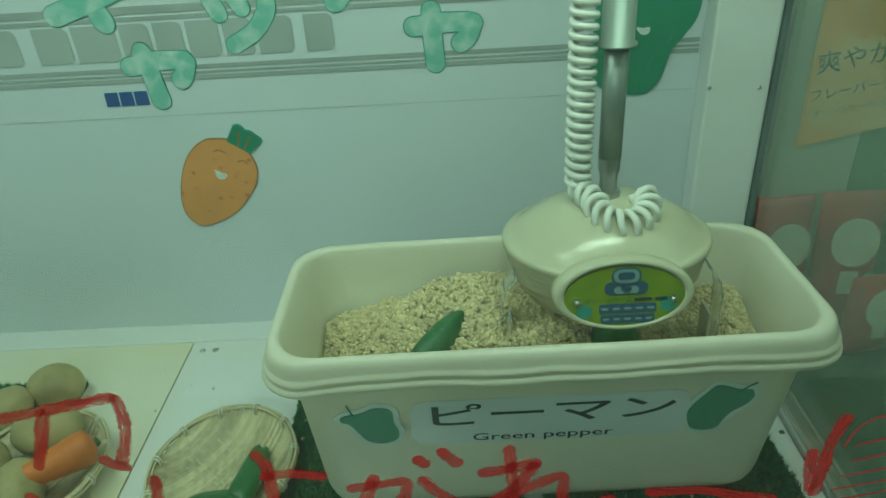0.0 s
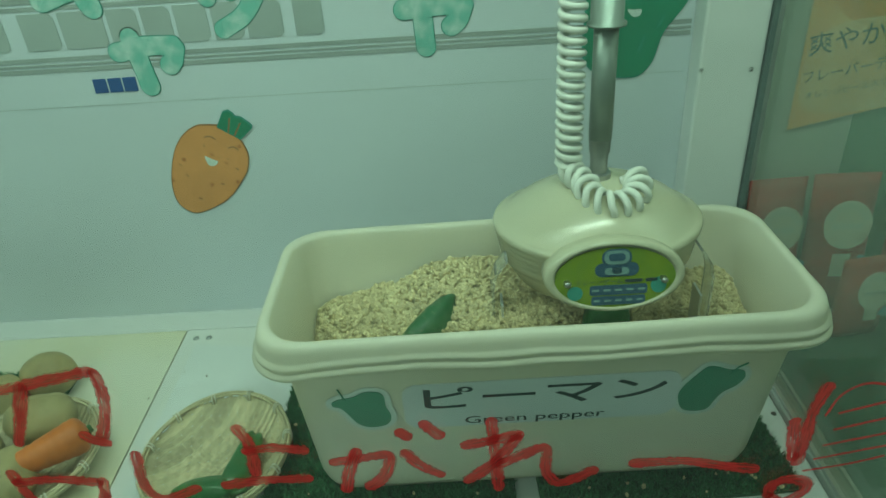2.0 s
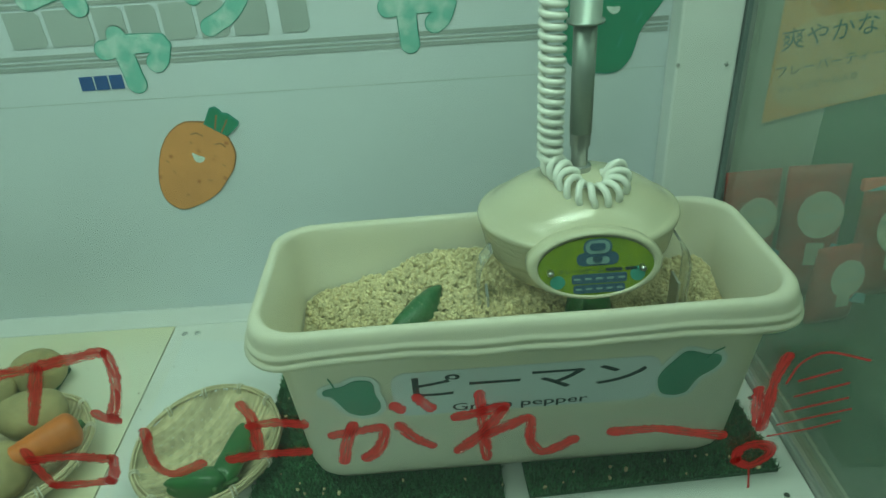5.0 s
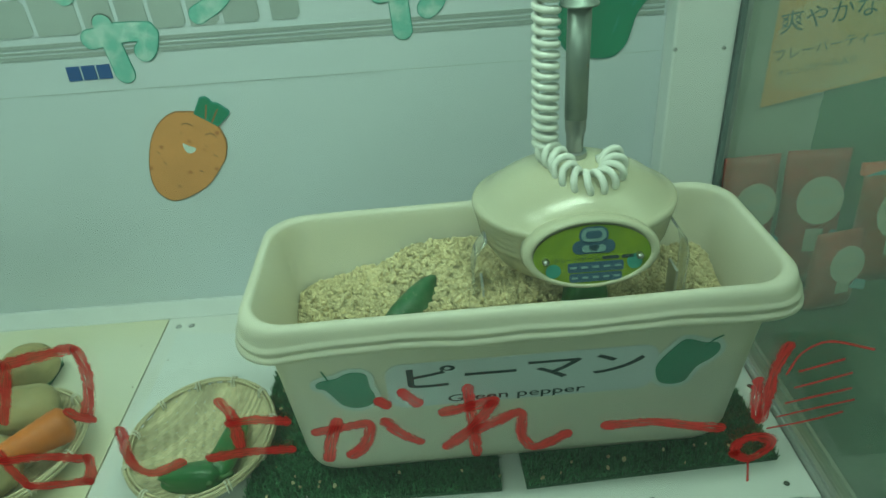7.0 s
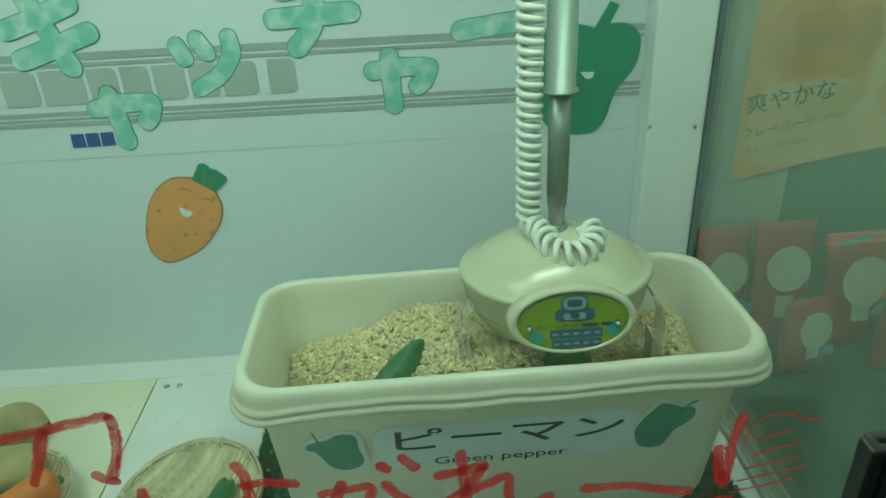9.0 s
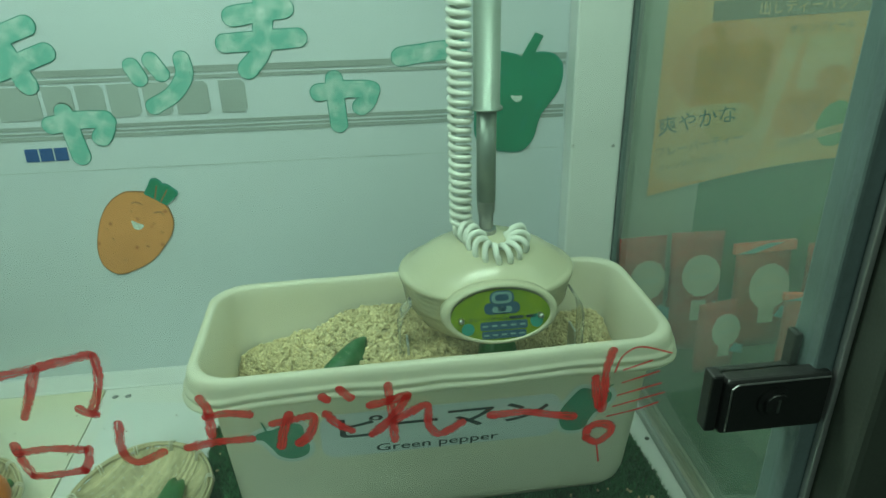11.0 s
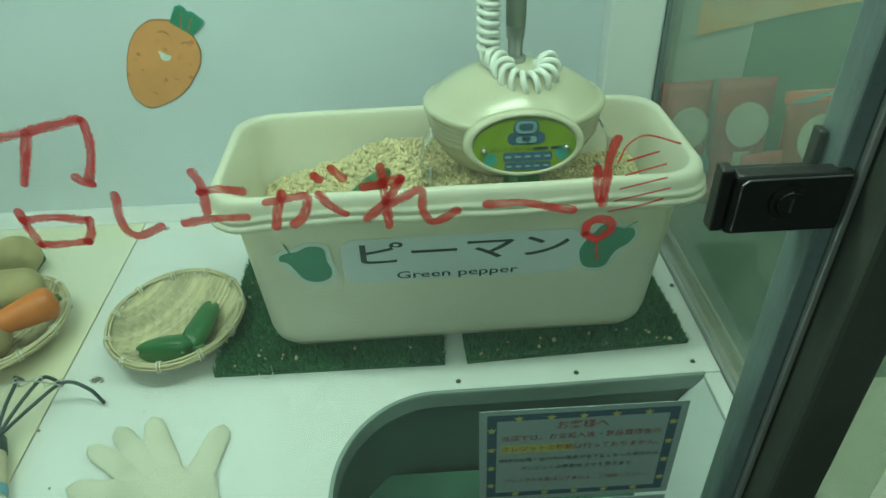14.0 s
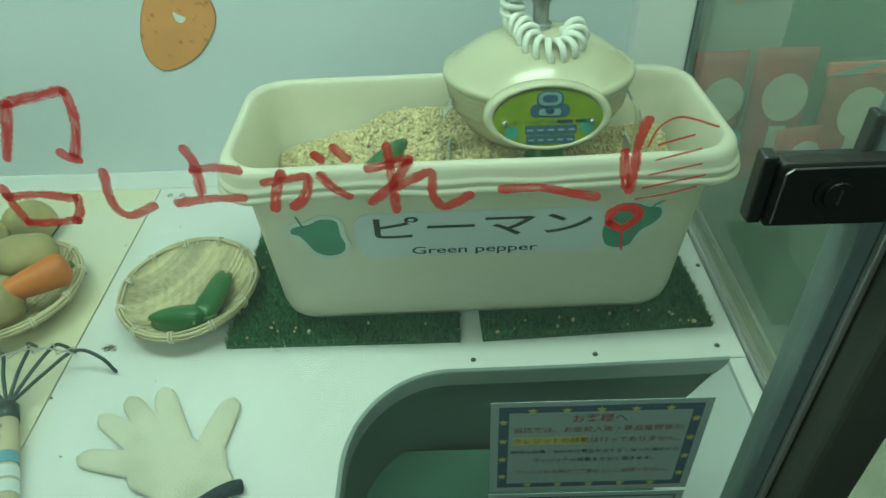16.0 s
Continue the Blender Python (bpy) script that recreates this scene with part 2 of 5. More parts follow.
M_CHUTEW = mat("white_chute_slope", (0.74, 0.80, 0.80), 0.3, var=0.05, bump=0.02)
M_FELT = mat("green_felt", (0.035, 0.125, 0.080), 0.8, var=0.2, fine=300, bump=0.3)
M_GREENW = mat("green_panel", (0.05, 0.21, 0.11), 0.5, var=0.12)
M_GREYW = mat("grey_panel", (0.42, 0.47, 0.44), 0.5, var=0.08)
M_POSTER = mat("orange_poster_print", (0.84, 0.36, 0.10), 0.4, var=0.12, broad=7, hue=(0.86, 0.56, 0.26))
M_POSTER2 = mat("deep_orange_print", (0.86, 0.32, 0.04), 0.4, var=0.15, broad=12)
M_POSTERW = mat("pale_poster_field", (0.78, 0.44, 0.20), 0.4, var=0.10, broad=16, hue=(0.80, 0.56, 0.34))
M_POSTERB = mat("brown_banner_print", (0.22, 0.17, 0.11), 0.4, var=0.1)
M_INKBLUE = mat("blue_grey_ink", (0.06, 0.11, 0.12), 0.5, var=0.15)
M_POSTERG = mat("green_poster_print", (0.10, 0.32, 0.10), 0.4, var=0.12)
M_BAG = mat("red_foil_bag", (0.48, 0.05, 0.03), 0.3, var=0.3, fine=60, broad=14, bump=0.4)
M_BAGW = mat("white_bag_label", (0.58, 0.56, 0.50), 0.4, var=0.15, fine=160, broad=40, hue=(0.44, 0.36, 0.30))
M_BAGTOP = mat("salmon_foil", (0.95, 0.14, 0.08), 0.35, var=0.1, hue=(0.80, 0.30, 0.24), broad=28)
M_ROOM = mat("arcade_wall", (0.30, 0.36, 0.33), 0.7, var=0.1)
M_ROOMF = mat("arcade_carpet", (0.05, 0.07, 0.06), 0.9, var=0.25, fine=60)
M_PAINT = brush_material("red_marker_paint", (0.92, 0.055, 0.055))
M_GLASS = pane_material("front_glass", 0.056, (0.93, 0.98, 0.95), 0.8)
M_SIDEG = pane_material("side_glass", 0.135, (0.89, 0.93, 0.86), 1.0)
M_TUBE = bpy.data.materials.new("lamp_tube")
M_TUBE.use_nodes = True
M_TUBE.node_tree.nodes["Principled BSDF"].inputs["Emission Color"].default_value = (*TINT, 1)
M_TUBE.node_tree.nodes["Principled BSDF"].inputs["Emission Strength"].default_value = 5
M_ACRYL = bpy.data.materials.new("clear_acrylic")
M_ACRYL.use_nodes = True
_b = M_ACRYL.node_tree.nodes["Principled BSDF"]
_b.inputs["Transmission Weight"].default_value, _b.inputs["Roughness"].default_value, _b.inputs["IOR"].default_value = 0.88, 0.08, 1.4
_b.inputs["Base Color"].default_value = (0.93, 0.97, 0.94, 1)

# ---- building helpers ----


def part(name, bm, material, parent=None, label="", smooth=False):
    me = bpy.data.meshes.new(name)
    bm.to_mesh(me)
    bm.free()
    me.materials.append(material)
    if smooth:
        me.polygons.foreach_set("use_smooth", [True] * len(me.polygons))
    ob = new(name, me)
    if parent:
        ob.parent = parent
    if label:
        ob["label"] = label
    return ob


def thing(name, label, category, at=None, group="", kind=""):
    ob = new(name)
    ob.empty_display_size = 0.03
    if at is not None:
        ob.matrix_world = at
    return tagged(ob, label, category, group, kind)


def box(bm, x0, x1, y0, y1, z0, z1, bevel=0.0, seg=2):
    r = bmesh.ops.create_cube(bm, size=1)
    for v in r["verts"]:
        v.co = ((x0 + x1) / 2 + v.co.x * (x1 - x0), (y0 + y1) / 2 + v.co.y * (y1 - y0), (z0 + z1) / 2 + v.co.z * (z1 - z0))
    if bevel:
        es = list({e for v in r["verts"] for e in v.link_edges})
        bmesh.ops.bevel(bm, geom=es, offset=bevel, segments=seg, affect="EDGES", profile=0.5)
    return bm


def boxed(*a, **k):
    return box(bmesh.new(), *a, **k)


def rings(bm, loops, close=True, cap0=False, cap1=False):
    """Skins a row of closed loops of equal length."""
    vs = [[bm.verts.new(p) for p in lp] for lp in loops]
    n = len(vs[0])
    for a, b in zip(vs, vs[1:]):
        for i in range(n if close else n - 1):
            j = (i + 1) % n
            bm.faces.new((a[i], a[j], b[j], b[i]))
    if cap0:
        bm.faces.new(vs[0][::-1])
    if cap1:
        bm.faces.new(vs[-1])
    return bm


def tube(bm, pts, r, n=8, caps=True):
    """A round tube along a line of points; r is one radius or one for each point."""
    pts = [Vector(p) for p in pts]
    rr = r if isinstance(r, (list, tuple)) else [r] * len(pts)
    loops, side = [], None
    for i, p in enumerate(pts):
        d = (pts[min(i + 1, len(pts) - 1)] - pts[max(i - 1, 0)]).normalized()
        if side is None:
            side = d.orthogonal().normalized()
        side = (side - d * side.dot(d)).normalized()
        up = d.cross(side)
        loops.append([p + (side * math.cos(2 * math.pi * k / n) + up * math.sin(2 * math.pi * k / n)) * rr[i] for k in range(n)])
    return rings(bm, loops, True, caps, caps)


def smooth_line(pts, n=6):
    """A Catmull-Rom line through the points."""
    p = [Vector(q) for q in pts]
    p = [p[0] * 2 - p[1]] + p + [p[-1] * 2 - p[-2]]
    out = []
    for i in range(1, len(p) - 2):
        for k in range(n):
            t = k / n
            a, b, c, d = p[i - 1], p[i], p[i + 1], p[i + 2]
            out.append(0.5 * ((2 * b) + (c - a) * t + (2 * a - 5 * b + 4 * c - d) * t * t + (3 * b - a - 3 * c + d) * t ** 3))
    return out + [p[-2]]


def slab(outline, y0, y1):
    """A flat piece in the xz plane with its outline and thickness in y."""
    bm = bmesh.new()
    f = bm.faces.new([bm.verts.new((x, y0, z)) for x, z in outline])
    r = bmesh.ops.extrude_face_region(bm, geom=[f])
    for v in r["geom"]:
        if isinstance(v, bmesh.types.BMVert):
            v.co.y = y1
    bmesh.ops.recalc_face_normals(bm, faces=bm.faces)
    return bm


def lettering(body, w, h, material, parent, m, bold=0.0, name="lettering", label="", depth=0.0):
    """Letters of the built-in font, fitted to w by h (h None: keeps the shape), centred, in the xy plane of m."""
    cu = bpy.data.curves.new("type", "FONT")
    cu.body, cu.offset, cu.resolution_u = body, bold, 3
    ob = bpy.data.objects.new("type", cu)
    scene.collection.objects.link(ob)
    bpy.context.view_layer.update()
    me = bpy.data.meshes.new_from_object(ob.evaluated_get(bpy.context.evaluated_depsgraph_get()))
    bpy.data.objects.remove(ob)
    bpy.data.curves.remove(cu)
    co = np.empty(len(me.vertices) * 3)
    me.vertices.foreach_get("co", co)
    co = co.reshape(-1, 3)
    lo, hi = co.min(0), co.max(0)
    sx = w / (hi[0] - lo[0])
    sy = sx if h is None else h / (hi[1] - lo[1])
    co = (co - (lo + hi) / 2) * np.array([sx, sy, 1])
    co[:, 2] = 0
    me.vertices.foreach_set("co", co.ravel())
    bm = bmesh.new()
    bm.from_mesh(me)
    bpy.data.meshes.remove(me)
    bm.transform(m)
    return part(name, bm, material, parent, label)


def upright(x, y, z, tilt=0.0):
    """The pose of lettering that faces -y at a place on a wall."""
    return pose(x, y, z, 90, 0, 0) @ pose(0, 0, 0, 0, 0, tilt)


# ---- the cabinet ----
WALL, GLASS, RIGHT = 0.42, -0.32, 0.326

# back wall, with its printed band
ob = part("wall_back", boxed(-1.30, 0.345, WALL, WALL + 0.03, -0.35, 1.20), M_WALL)
tagged(ob, "white plastic back panel of the crane game cabinet", "wall", kind="structure")
wall_back = ob
BAND = pose(-0.37, 0, 0.48, 0, 0.4, 0) @ pose(0.37, 0, -0.48)  # the print sits slightly out of level
for z0, z1 in ((0.4440, 0.4500), (0.4525, 0.4560), (0.4590, 0.4650), (0.5275, 0.5330), (0.5365, 0.5465)):
    bm = boxed(-1.28, 0.240, WALL - 0.0012, WALL + 0.001, z0, z1)
    bm.transform(BAND)
    part("printed_stripe", bm, M_STRIPE, wall_back)
bm = boxed(-1.28, 0.240, WALL - 0.0006, WALL + 0.001, 0.3932, 0.3939)
bm.transform(BAND)
part("panel_joint", bm, M_GREYPRINT, wall_back, "fine horizontal panel joint")
# the product's name, kept as plain grey blocks, and a blue maker's mark
for x0, x1 in ((-0.86, -0.815), (-0.805, -0.755), (-0.745, -0.693), (-0.670, -0.621), (-0.615, -0.555), (-0.549, -0.508), (-0.502, -0.463), (-0.457, -0.413), (-0.407, -0.367), (-0.361, -0.312), (-0.296, -0.257)):
    lean = 0.006
    bm = slab([(x0, 0.475), (x1 - lean, 0.475), (x1, 0.481), (x1, 0.518), (x1 - lean, 0.524), (x0, 0.524)], WALL - 0.0014, WALL + 0.001)
    bm.transform(BAND)
    part("grey_letter_block", bm, M_GREYPRINT, wall_back)
for k in range(3):
    x0 = -0.597 + k * 0.0215
    part("blue_mark_block", slab([(x0, 0.413), (x0 + 0.019, 0.413), (x0 + 0.0195, 0.433), (x0 + 0.001, 0.433)], WALL - 0.0014, WALL + 0.001), M_BLUEPRINT, wall_back)

bm = bmesh.new()
rings(bm, [[(x, WALL - 0.024, -0.01), (x, WALL - 0.024, 0.002), (x, WALL - 0.020, 0.004), (x, WALL - 0.006, 0.021), (x, WALL - 0.003, 0.0225), (x, WALL - 0.0005, 0.0225), (x, WALL - 0.0005, -0.01)] for x in (-1.30, 0.241)], True, True, True)
ob = part("trim_back", bm, M_TRIM)
tagged(ob, "white angled trim along the foot of the back wall", "trim", kind="structure")
bm = boxed(0.242, 0.3265, WALL - 0.045, WALL - 0.0005, -0.02, 1.2, 0.004)
post = tagged(part("corner_post", bm, M_POST), "white painted corner post with small screws", "post", kind="structure")
part("gasket", boxed(0.3270, 0.3335, WALL - 0.05, WALL - 0.001, -0.02, 1.2), M_GASKET, post, "dark rubber gasket strip")
for x, z in ((0.2455, 0.403), (0.312, 0.400), (0.312, 0.72)):
    b2 = bmesh.new()
    bmesh.ops.create_uvsphere(b2, u_segments=10, v_segments=6, radius=0.0030)
    b2.transform(pose(x, WALL - 0.0445, z))
    part("screw", b2, M_STEEL, post, smooth=True)

# floor boards; the prize hole cuts the front right corner
CHUTE = [(-0.180, -0.31), (-0.180, -0.19)] + [(-0.180 + 0.130 * (1 - math.cos(a)), -0.19 + 0.142 * math.sin(a)) for a in [math.pi / 2 * k / 28 for k in range(1, 29)]] + [(0.10, -0.046), (0.305, -0.040)]


def plate(name, outline, z0, z1, material, parent=None, label=""):
    bm = bmesh.new()
    f = bm.faces.new([bm.verts.new((x, y, z1)) for x, y in outline])
    r = bmesh.ops.extrude_face_region(bm, geom=[f])
    for v in r["geom"]:
        if isinstance(v, bmesh.types.BMVert):
            v.co.z = z0
    bmesh.ops.recalc_face_normals(bm, faces=bm.faces)
    return part(name, bm, material, parent, label)


floor = plate("floor", [(-0.5665, WALL - 0.02), (-0.5545, -0.31)] + CHUTE + [(RIGHT, -0.040), (RIGHT, WALL - 0.02)], -0.02, 0, M_BOARD)
tagged(floor, "white laminate floor board of the cabinet", "floor", kind="structure")
floor2 = plate("floor_side", [(-1.30, WALL - 0.02), (-1.30, -0.31), (-0.5570, -0.31), (-0.5690, WALL - 0.02)], -0.02, 0, M_BOARD2)
tagged(floor2, "cream laminate floor board beside the joint", "floor", kind="structure")
tagged(part("floor_under", boxed(-1.30, -0.19, -0.31, WALL, -0.03, -0.021), M_DARK), "dark base under the joint of the boards", "floor", kind="structure")
for x, y in ((-0.023, -0.033), (0.135, -0.029), (0.295, -0.020), (0.318, 0.140), (-0.214, -0.255)):
    b2 = bmesh.new()
    bmesh.ops.create_cone(b2, cap_ends=True, segments=14, radius1=0.0042, radius2=0.0030, depth=0.002)
    b2.transform(pose(x, y, 0.001))
    tagged(part("floor_screw", b2, M_DARK), "dark screw head in the white floor board", "screw", group="floor screws")
for x in (-0.545, -0.523):
    b2 = bmesh.new()
    bmesh.ops.create_uvsphere(b2, u_segments=10, v_segments=6, radius=0.0055)
    b2.transform(pose(x, 0.373, 0) @ Matrix.Diagonal((1, 1, 0.5, 1)))
    tagged(part("rivet", b2, M_STEEL, smooth=True), "bright rivet head in the floor near the wall", "rivet", group="rivets")

sh = plate("floor_sheet", [(-0.538, -0.308), (-0.182, -0.308)] + CHUTE[1:] + [(RIGHT - 0.001, -0.041), (RIGHT - 0.001, 0.30), (-0.395, 0.335), (-0.541, 0.357)], 0.0001, 0.0008, M_SHEET)
tagged(sh, "thin white plastic sheet lying on the floor board", "sheet")

# side rail and side glass
rail = tagged(part("side_rail", boxed(RIGHT + 0.001, 0.358, -0.305, WALL - 0.046, -0.02, 0.010, 0.002), M_ALU), "aluminium channel along the side glass", "rail", kind="structure")
part("rail_lip", boxed(0.330, 0.334, -0.30, WALL - 0.05, 0.0095, 0.016), M_ALU, rail)
part("rail_lip", boxed(0.350, 0.354, -0.30, WALL - 0.05, 0.0095, 0.016), M_ALU, rail)
side = tagged(part("window_side", boxed(0.339, 0.344, -0.30, WALL - 0.052, 0.010, 1.15), M_SIDEG), "clear side glass between two cabinets, with a pale painted veil", "window", kind="structure")
side.visible_shadow = False

# prize chute
ch = thing("prize_chute", "grey sheet prize chute with a green bottom", "chute")
for nm, pts, dep, mt in (("chute_wall", CHUTE, 0.20, M_CHUTE),):
    bm = bmesh.new()
    top = [(x, y, -0.0205) for x, y in pts]
    low = [(x + 0.012 * (1 if x < 0 else 0), y - 0.018, -dep) for x, y in pts]
    rings(bm, [top, low], close=False)
    r = bmesh.ops.solidify(bm, geom=bm.faces[:], thickness=0.003)
    part(nm, bm, mt, ch)
bm = bmesh.new()
tr = [Vector((x, y, 0)) for x, y in CHUTE]
nr = []
for k in range(len(tr)):
    d = (tr[min(k + 1, len(tr) - 1)] - tr[max(k - 1, 0)]).normalized()
    nr.append(Vector((d.y, -d.x, 0)))
rings(bm, [[p + q * o + Vector((0, 0, z)) for p, q in zip(tr, nr)] for o, z in ((-0.0005, 0.0012), (0.0042, 0.0012), (0.0050, -0.001), (0.0050, -0.024))], close=False)
part("chute_lip", bm, M_LIP, ch, "pale lip round the opening")
bm = bmesh.new()
rings(bm, [[(0.306, -0.040, 0.0), (0.306, -0.312, 0.0)], [(0.175, -0.062, -0.20), (0.175, -0.312, -0.20)]], close=False)
part("chute_slope", bm, M_CHUTEW, ch, "white sloping side sheet")
part("chute_side_edge", boxed(0.302, 0.3255, -0.312, -0.041, -0.02, 0.001, 0.002), M_TRIM, ch)
part("chute_bottom", boxed(-0.175, 0.26, -0.315, -0.055, -0.205, -0.200), M_FELT, ch, "green felt bottom")
part("chute_ledge", boxed(-0.17, 0.20, -0.31, -0.085, -0.125, -0.121), M_FELT, ch, "green ledge inside the chute")
part("chute_front", boxed(-0.19, 0.34, -0.318, -0.313, -0.25, 0.05), M_CHUTE, ch)

# front glass, frame, lock
fg = tagged(part("window_front", boxed(-1.30, 0.178, GLASS - 0.005, GLASS, 0.03, 1.15), M_GLASS), "large clear front glass door of the cabinet", "window", kind="structure")
fg.visible_shadow = False
fr = tagged(part("door_frame", boxed(0.1915, 0.230, -0.365, -0.300, -0.60, 1.20, 0.004), M_DARK), "dark painted metal door frame", "frame", kind="structure")
part("gasket", boxed(0.176, 0.191, -0.334, -0.308, -0.60, 1.19, 0.002), M_GASKET, fr, "grey glazing gasket")
part("gasket_bead", boxed(0.1865, 0.1905, -0.340, -0.3345, -0.60, 1.19, 0.001), M_ALU, fr)
tagged(part("wall_front_low", boxed(-1.30, 0.19, -0.36, -0.322, -0.60, 0.025), M_DARK), "dark lower front of the cabinet", "wall", kind="structure")

lk = thing("door_lock", "black glass-door lock clamped on the glass edge", "lock")
part("lock_body", boxed(0.1190, 0.1855, -0.339, -0.3265, 0.4415, 0.4805, 0.003, 3), M_BLACK, lk)
part("lock_clamp", boxed(0.1110, 0.1185, -0.3365, -0.3255, 0.4430, 0.4835, 0.0015), M_BLACK, lk)
part("lock_back", boxed(0.1230, 0.175, -0.3185, -0.313, 0.446, 0.474, 0.002), M_BLACK, lk)
part("latch", boxed(0.1705, 0.1755, -0.3190, -0.309, 0.462, 0.4955, 0.0015), M_BLACK, lk)
# added wire that draws the bright reflection along the lock's edges
bm = bmesh.new()
tube(bm, [(0.1225, -0.3395, 0.445), (0.1225, -0.3395, 0.4755), (0.1255, -0.3395, 0.4782), (0.183, -0.3395, 0.4785)], 0.0006, 6)
part("edge_glint", bm, M_STEEL, lk, "thin steel line in place of the edge reflection")
bm = bmesh.new()
for a0, r0, d0 in ((0, 0.0105, -0.341), (0, 0.0075, -0.344)):
    rings(bm, [[(0.150 + r0 * math.cos(2 * math.pi * k / 24), y, 0.464 + r0 * math.sin(2 * math.pi * k / 24)) for k in range(24)] for y in (-0.338, d0)], True, False, True)
cyl = part("lock_cylinder", bm, M_BLACK, lk)
part("key_slot", boxed(0.1492, 0.1508, -0.3448, -0.3440, 0.4595, 0.4685), M_STEEL, cyl)

tagged(part("cabinet_base", boxed(-1.30, 1.60, -0.355, WALL + 0.03, -0.90, -0.26), M_DARK), "dark lower body of the cabinets", "cabinet base", kind="structure")

# roof, tubes and the plain walls that close the cabinet
tagged(part("ceiling", boxed(-1.30, 1.60, -0.36, WALL + 0.03, 1.20, 1.23), M_TRIM), "white roof panel of the cabinets", "ceiling", kind="structure")
tagged(part("wall_left", boxed(-1.33, -1.30, -0.36, WALL + 0.03, -0.6, 1.2), M_WALL), "white end wall of the cabinet", "wall", kind="structure")
for x0, x1, y in ((-0.90, 0.20, -0.13), (0.50, 1.40, 0.0)):
    bm = bmesh.new()
    tube(bm, [(x0, y, 1.165), (x1, y, 1.165)], 0.013, 12)
    tagged(part("lamp_tube", bm, M_TUBE), "white fluorescent tube under the cabinet roof", "lamp", group="lamp tubes")

# the neighbouring cabinet seen through the side glass
tagged(part("floor_next", boxed(0.360, 1.60, -0.06, WALL, -0.03, -0.004), M_FELT), "green felt floor of the next cabinet", "floor", kind="structure")
tagged(part("floor_next_front", boxed(0.360, 1.60, -0.32, -0.0605, -0.03, -0.006), M_BOARD), "white floor board of the next cabinet", "floor", kind="structure")
tagged(part("wall_next", boxed(0.492, 1.60, WALL + 0.001, WALL + 0.03, -0.3, 1.2), M_GREENW), "green back panel of the next cabinet", "wall", kind="structure")
tagged(part("wall_next_side", boxed(0.334, 0.4915, WALL + 0.001, WALL + 0.03, -0.3, 1.2), M_GREYW), "grey back panel beside the corner post", "wall", kind="structure")
tagged(part("wall_next_end", boxed(1.60, 1.63, -0.36, WALL + 0.03, -0.6, 1.2), M_GREENW), "green end wall of the next cabinet", "wall", kind="structure")
ng = tagged(part("window_next", boxed(0.231, 1.60, GLASS - 0.005, GLASS, -0.02, 1.15), M_SIDEG), "front glass of the next cabinet", "window", kind="structure")
ng.visible_shadow = False

# the arcade behind the camera
for nm, a in (("wall_arcade_back", (-3, 3, -3.03, -3.0, -0.9, 1.9)), ("wall_arcade_left", (-3.03, -3.0, -3, 0.4, -0.9, 1.9)), ("wall_arcade_right", (3.0, 3.03, -3, 0.4, -0.9, 1.9))):
    tagged(part(nm, boxed(*a), M_ROOM), "plain grey wall of the arcade", "wall", kind="structure")
tagged(part("floor_arcade", boxed(-3, 3, -3, 0.45, -0.93, -0.9), M_ROOMF), "dark carpet of the arcade", "floor", kind="structure")
tagged(part("ceiling_arcade", boxed(-3, 3, -3, 0.45, 1.9, 1.93), M_ROOM), "plain ceiling of the arcade", "ceiling", kind="structure")

# ---- planter with gravel ----


def round_rect(hx, hy, r, z, n=7, wav=0.0):
    pts = []
    for cx, cy, a0 in ((hx - r, hy - r, 0), (-hx + r, hy - r, 90), (-hx + r, -hy + r, 180), (hx - r, -hy + r, 270)):
        for k in range(n + 1):
            a = radians(a0 + 90 * k / n)
            pts.append((cx + r * math.cos(a), cy + r * math.sin(a)))
        if a0 in (0, 180):
            ex = -hx + r if a0 == 0 else hx - r
            ey = hy if a0 == 0 else -hy
            x0 = cx
            for k in range(1, 16):
                pts.append((x0 + (ex - x0) * k / 16, ey))
    return [(x, y, z + wav * (noise.noise((x * 14, y * 14, z * 20)))) for x, y in pts]


PX, PY, PZ = -0.0162, 0.0914, 0.0163
planter = thing("planter", "cream plastic planter box half full of gravel on turf mats", "planter", pose(PX, PY, PZ, 0, 0, 1.0))
bm = bmesh.new()
rings(bm, [round_rect(0.236, 0.043, 0.03, 0.0), round_rect(0.248, 0.054, 0.034, 0.004), round_rect(0.256, 0.062, 0.036, 0.017), round_rect(0.259, 0.067, 0.036, 0.035),
           round_rect(0.262, 0.091, 0.036, 0.180), round_rect(0.262, 0.104, 0.036, 0.240)], True, True, False)
part("planter_body", bm, M_POT, planter, smooth=True)
bm = bmesh.new()
rim = [(0.2615, 0.1032, 0.2385), (0.272, 0.1052, 0.2414), (0.28, 0.1132, 0.2386), (0.286, 0.1197, 0.2394), (0.2882, 0.1219, 0.2427), (0.2882, 0.1219, 0.2459), (0.2858, 0.1195, 0.2484), (0.285, 0.1187, 0.2496), (0.2862, 0.1199, 0.2521), (0.286, 0.1197, 0.2554), (0.2838, 0.1175, 0.257), (0.2832, 0.1169, 0.2595), (0.2822, 0.1159, 0.266), (0.2805, 0.1142, 0.2718), (0.2775, 0.1112, 0.2744), (0.2735, 0.1072, 0.275), (0.2705, 0.104, 0.2736), (0.269, 0.1022, 0.2701), (0.2645, 0.1005, 0.26), (0.2590, 0.0985, 0.237), (0.2550, 0.0915, 0.2), (0.2540, 0.0895, 0.195), (0.2535, 0.0885, 0.18), (0.2490, 0.0780, 0.1)]
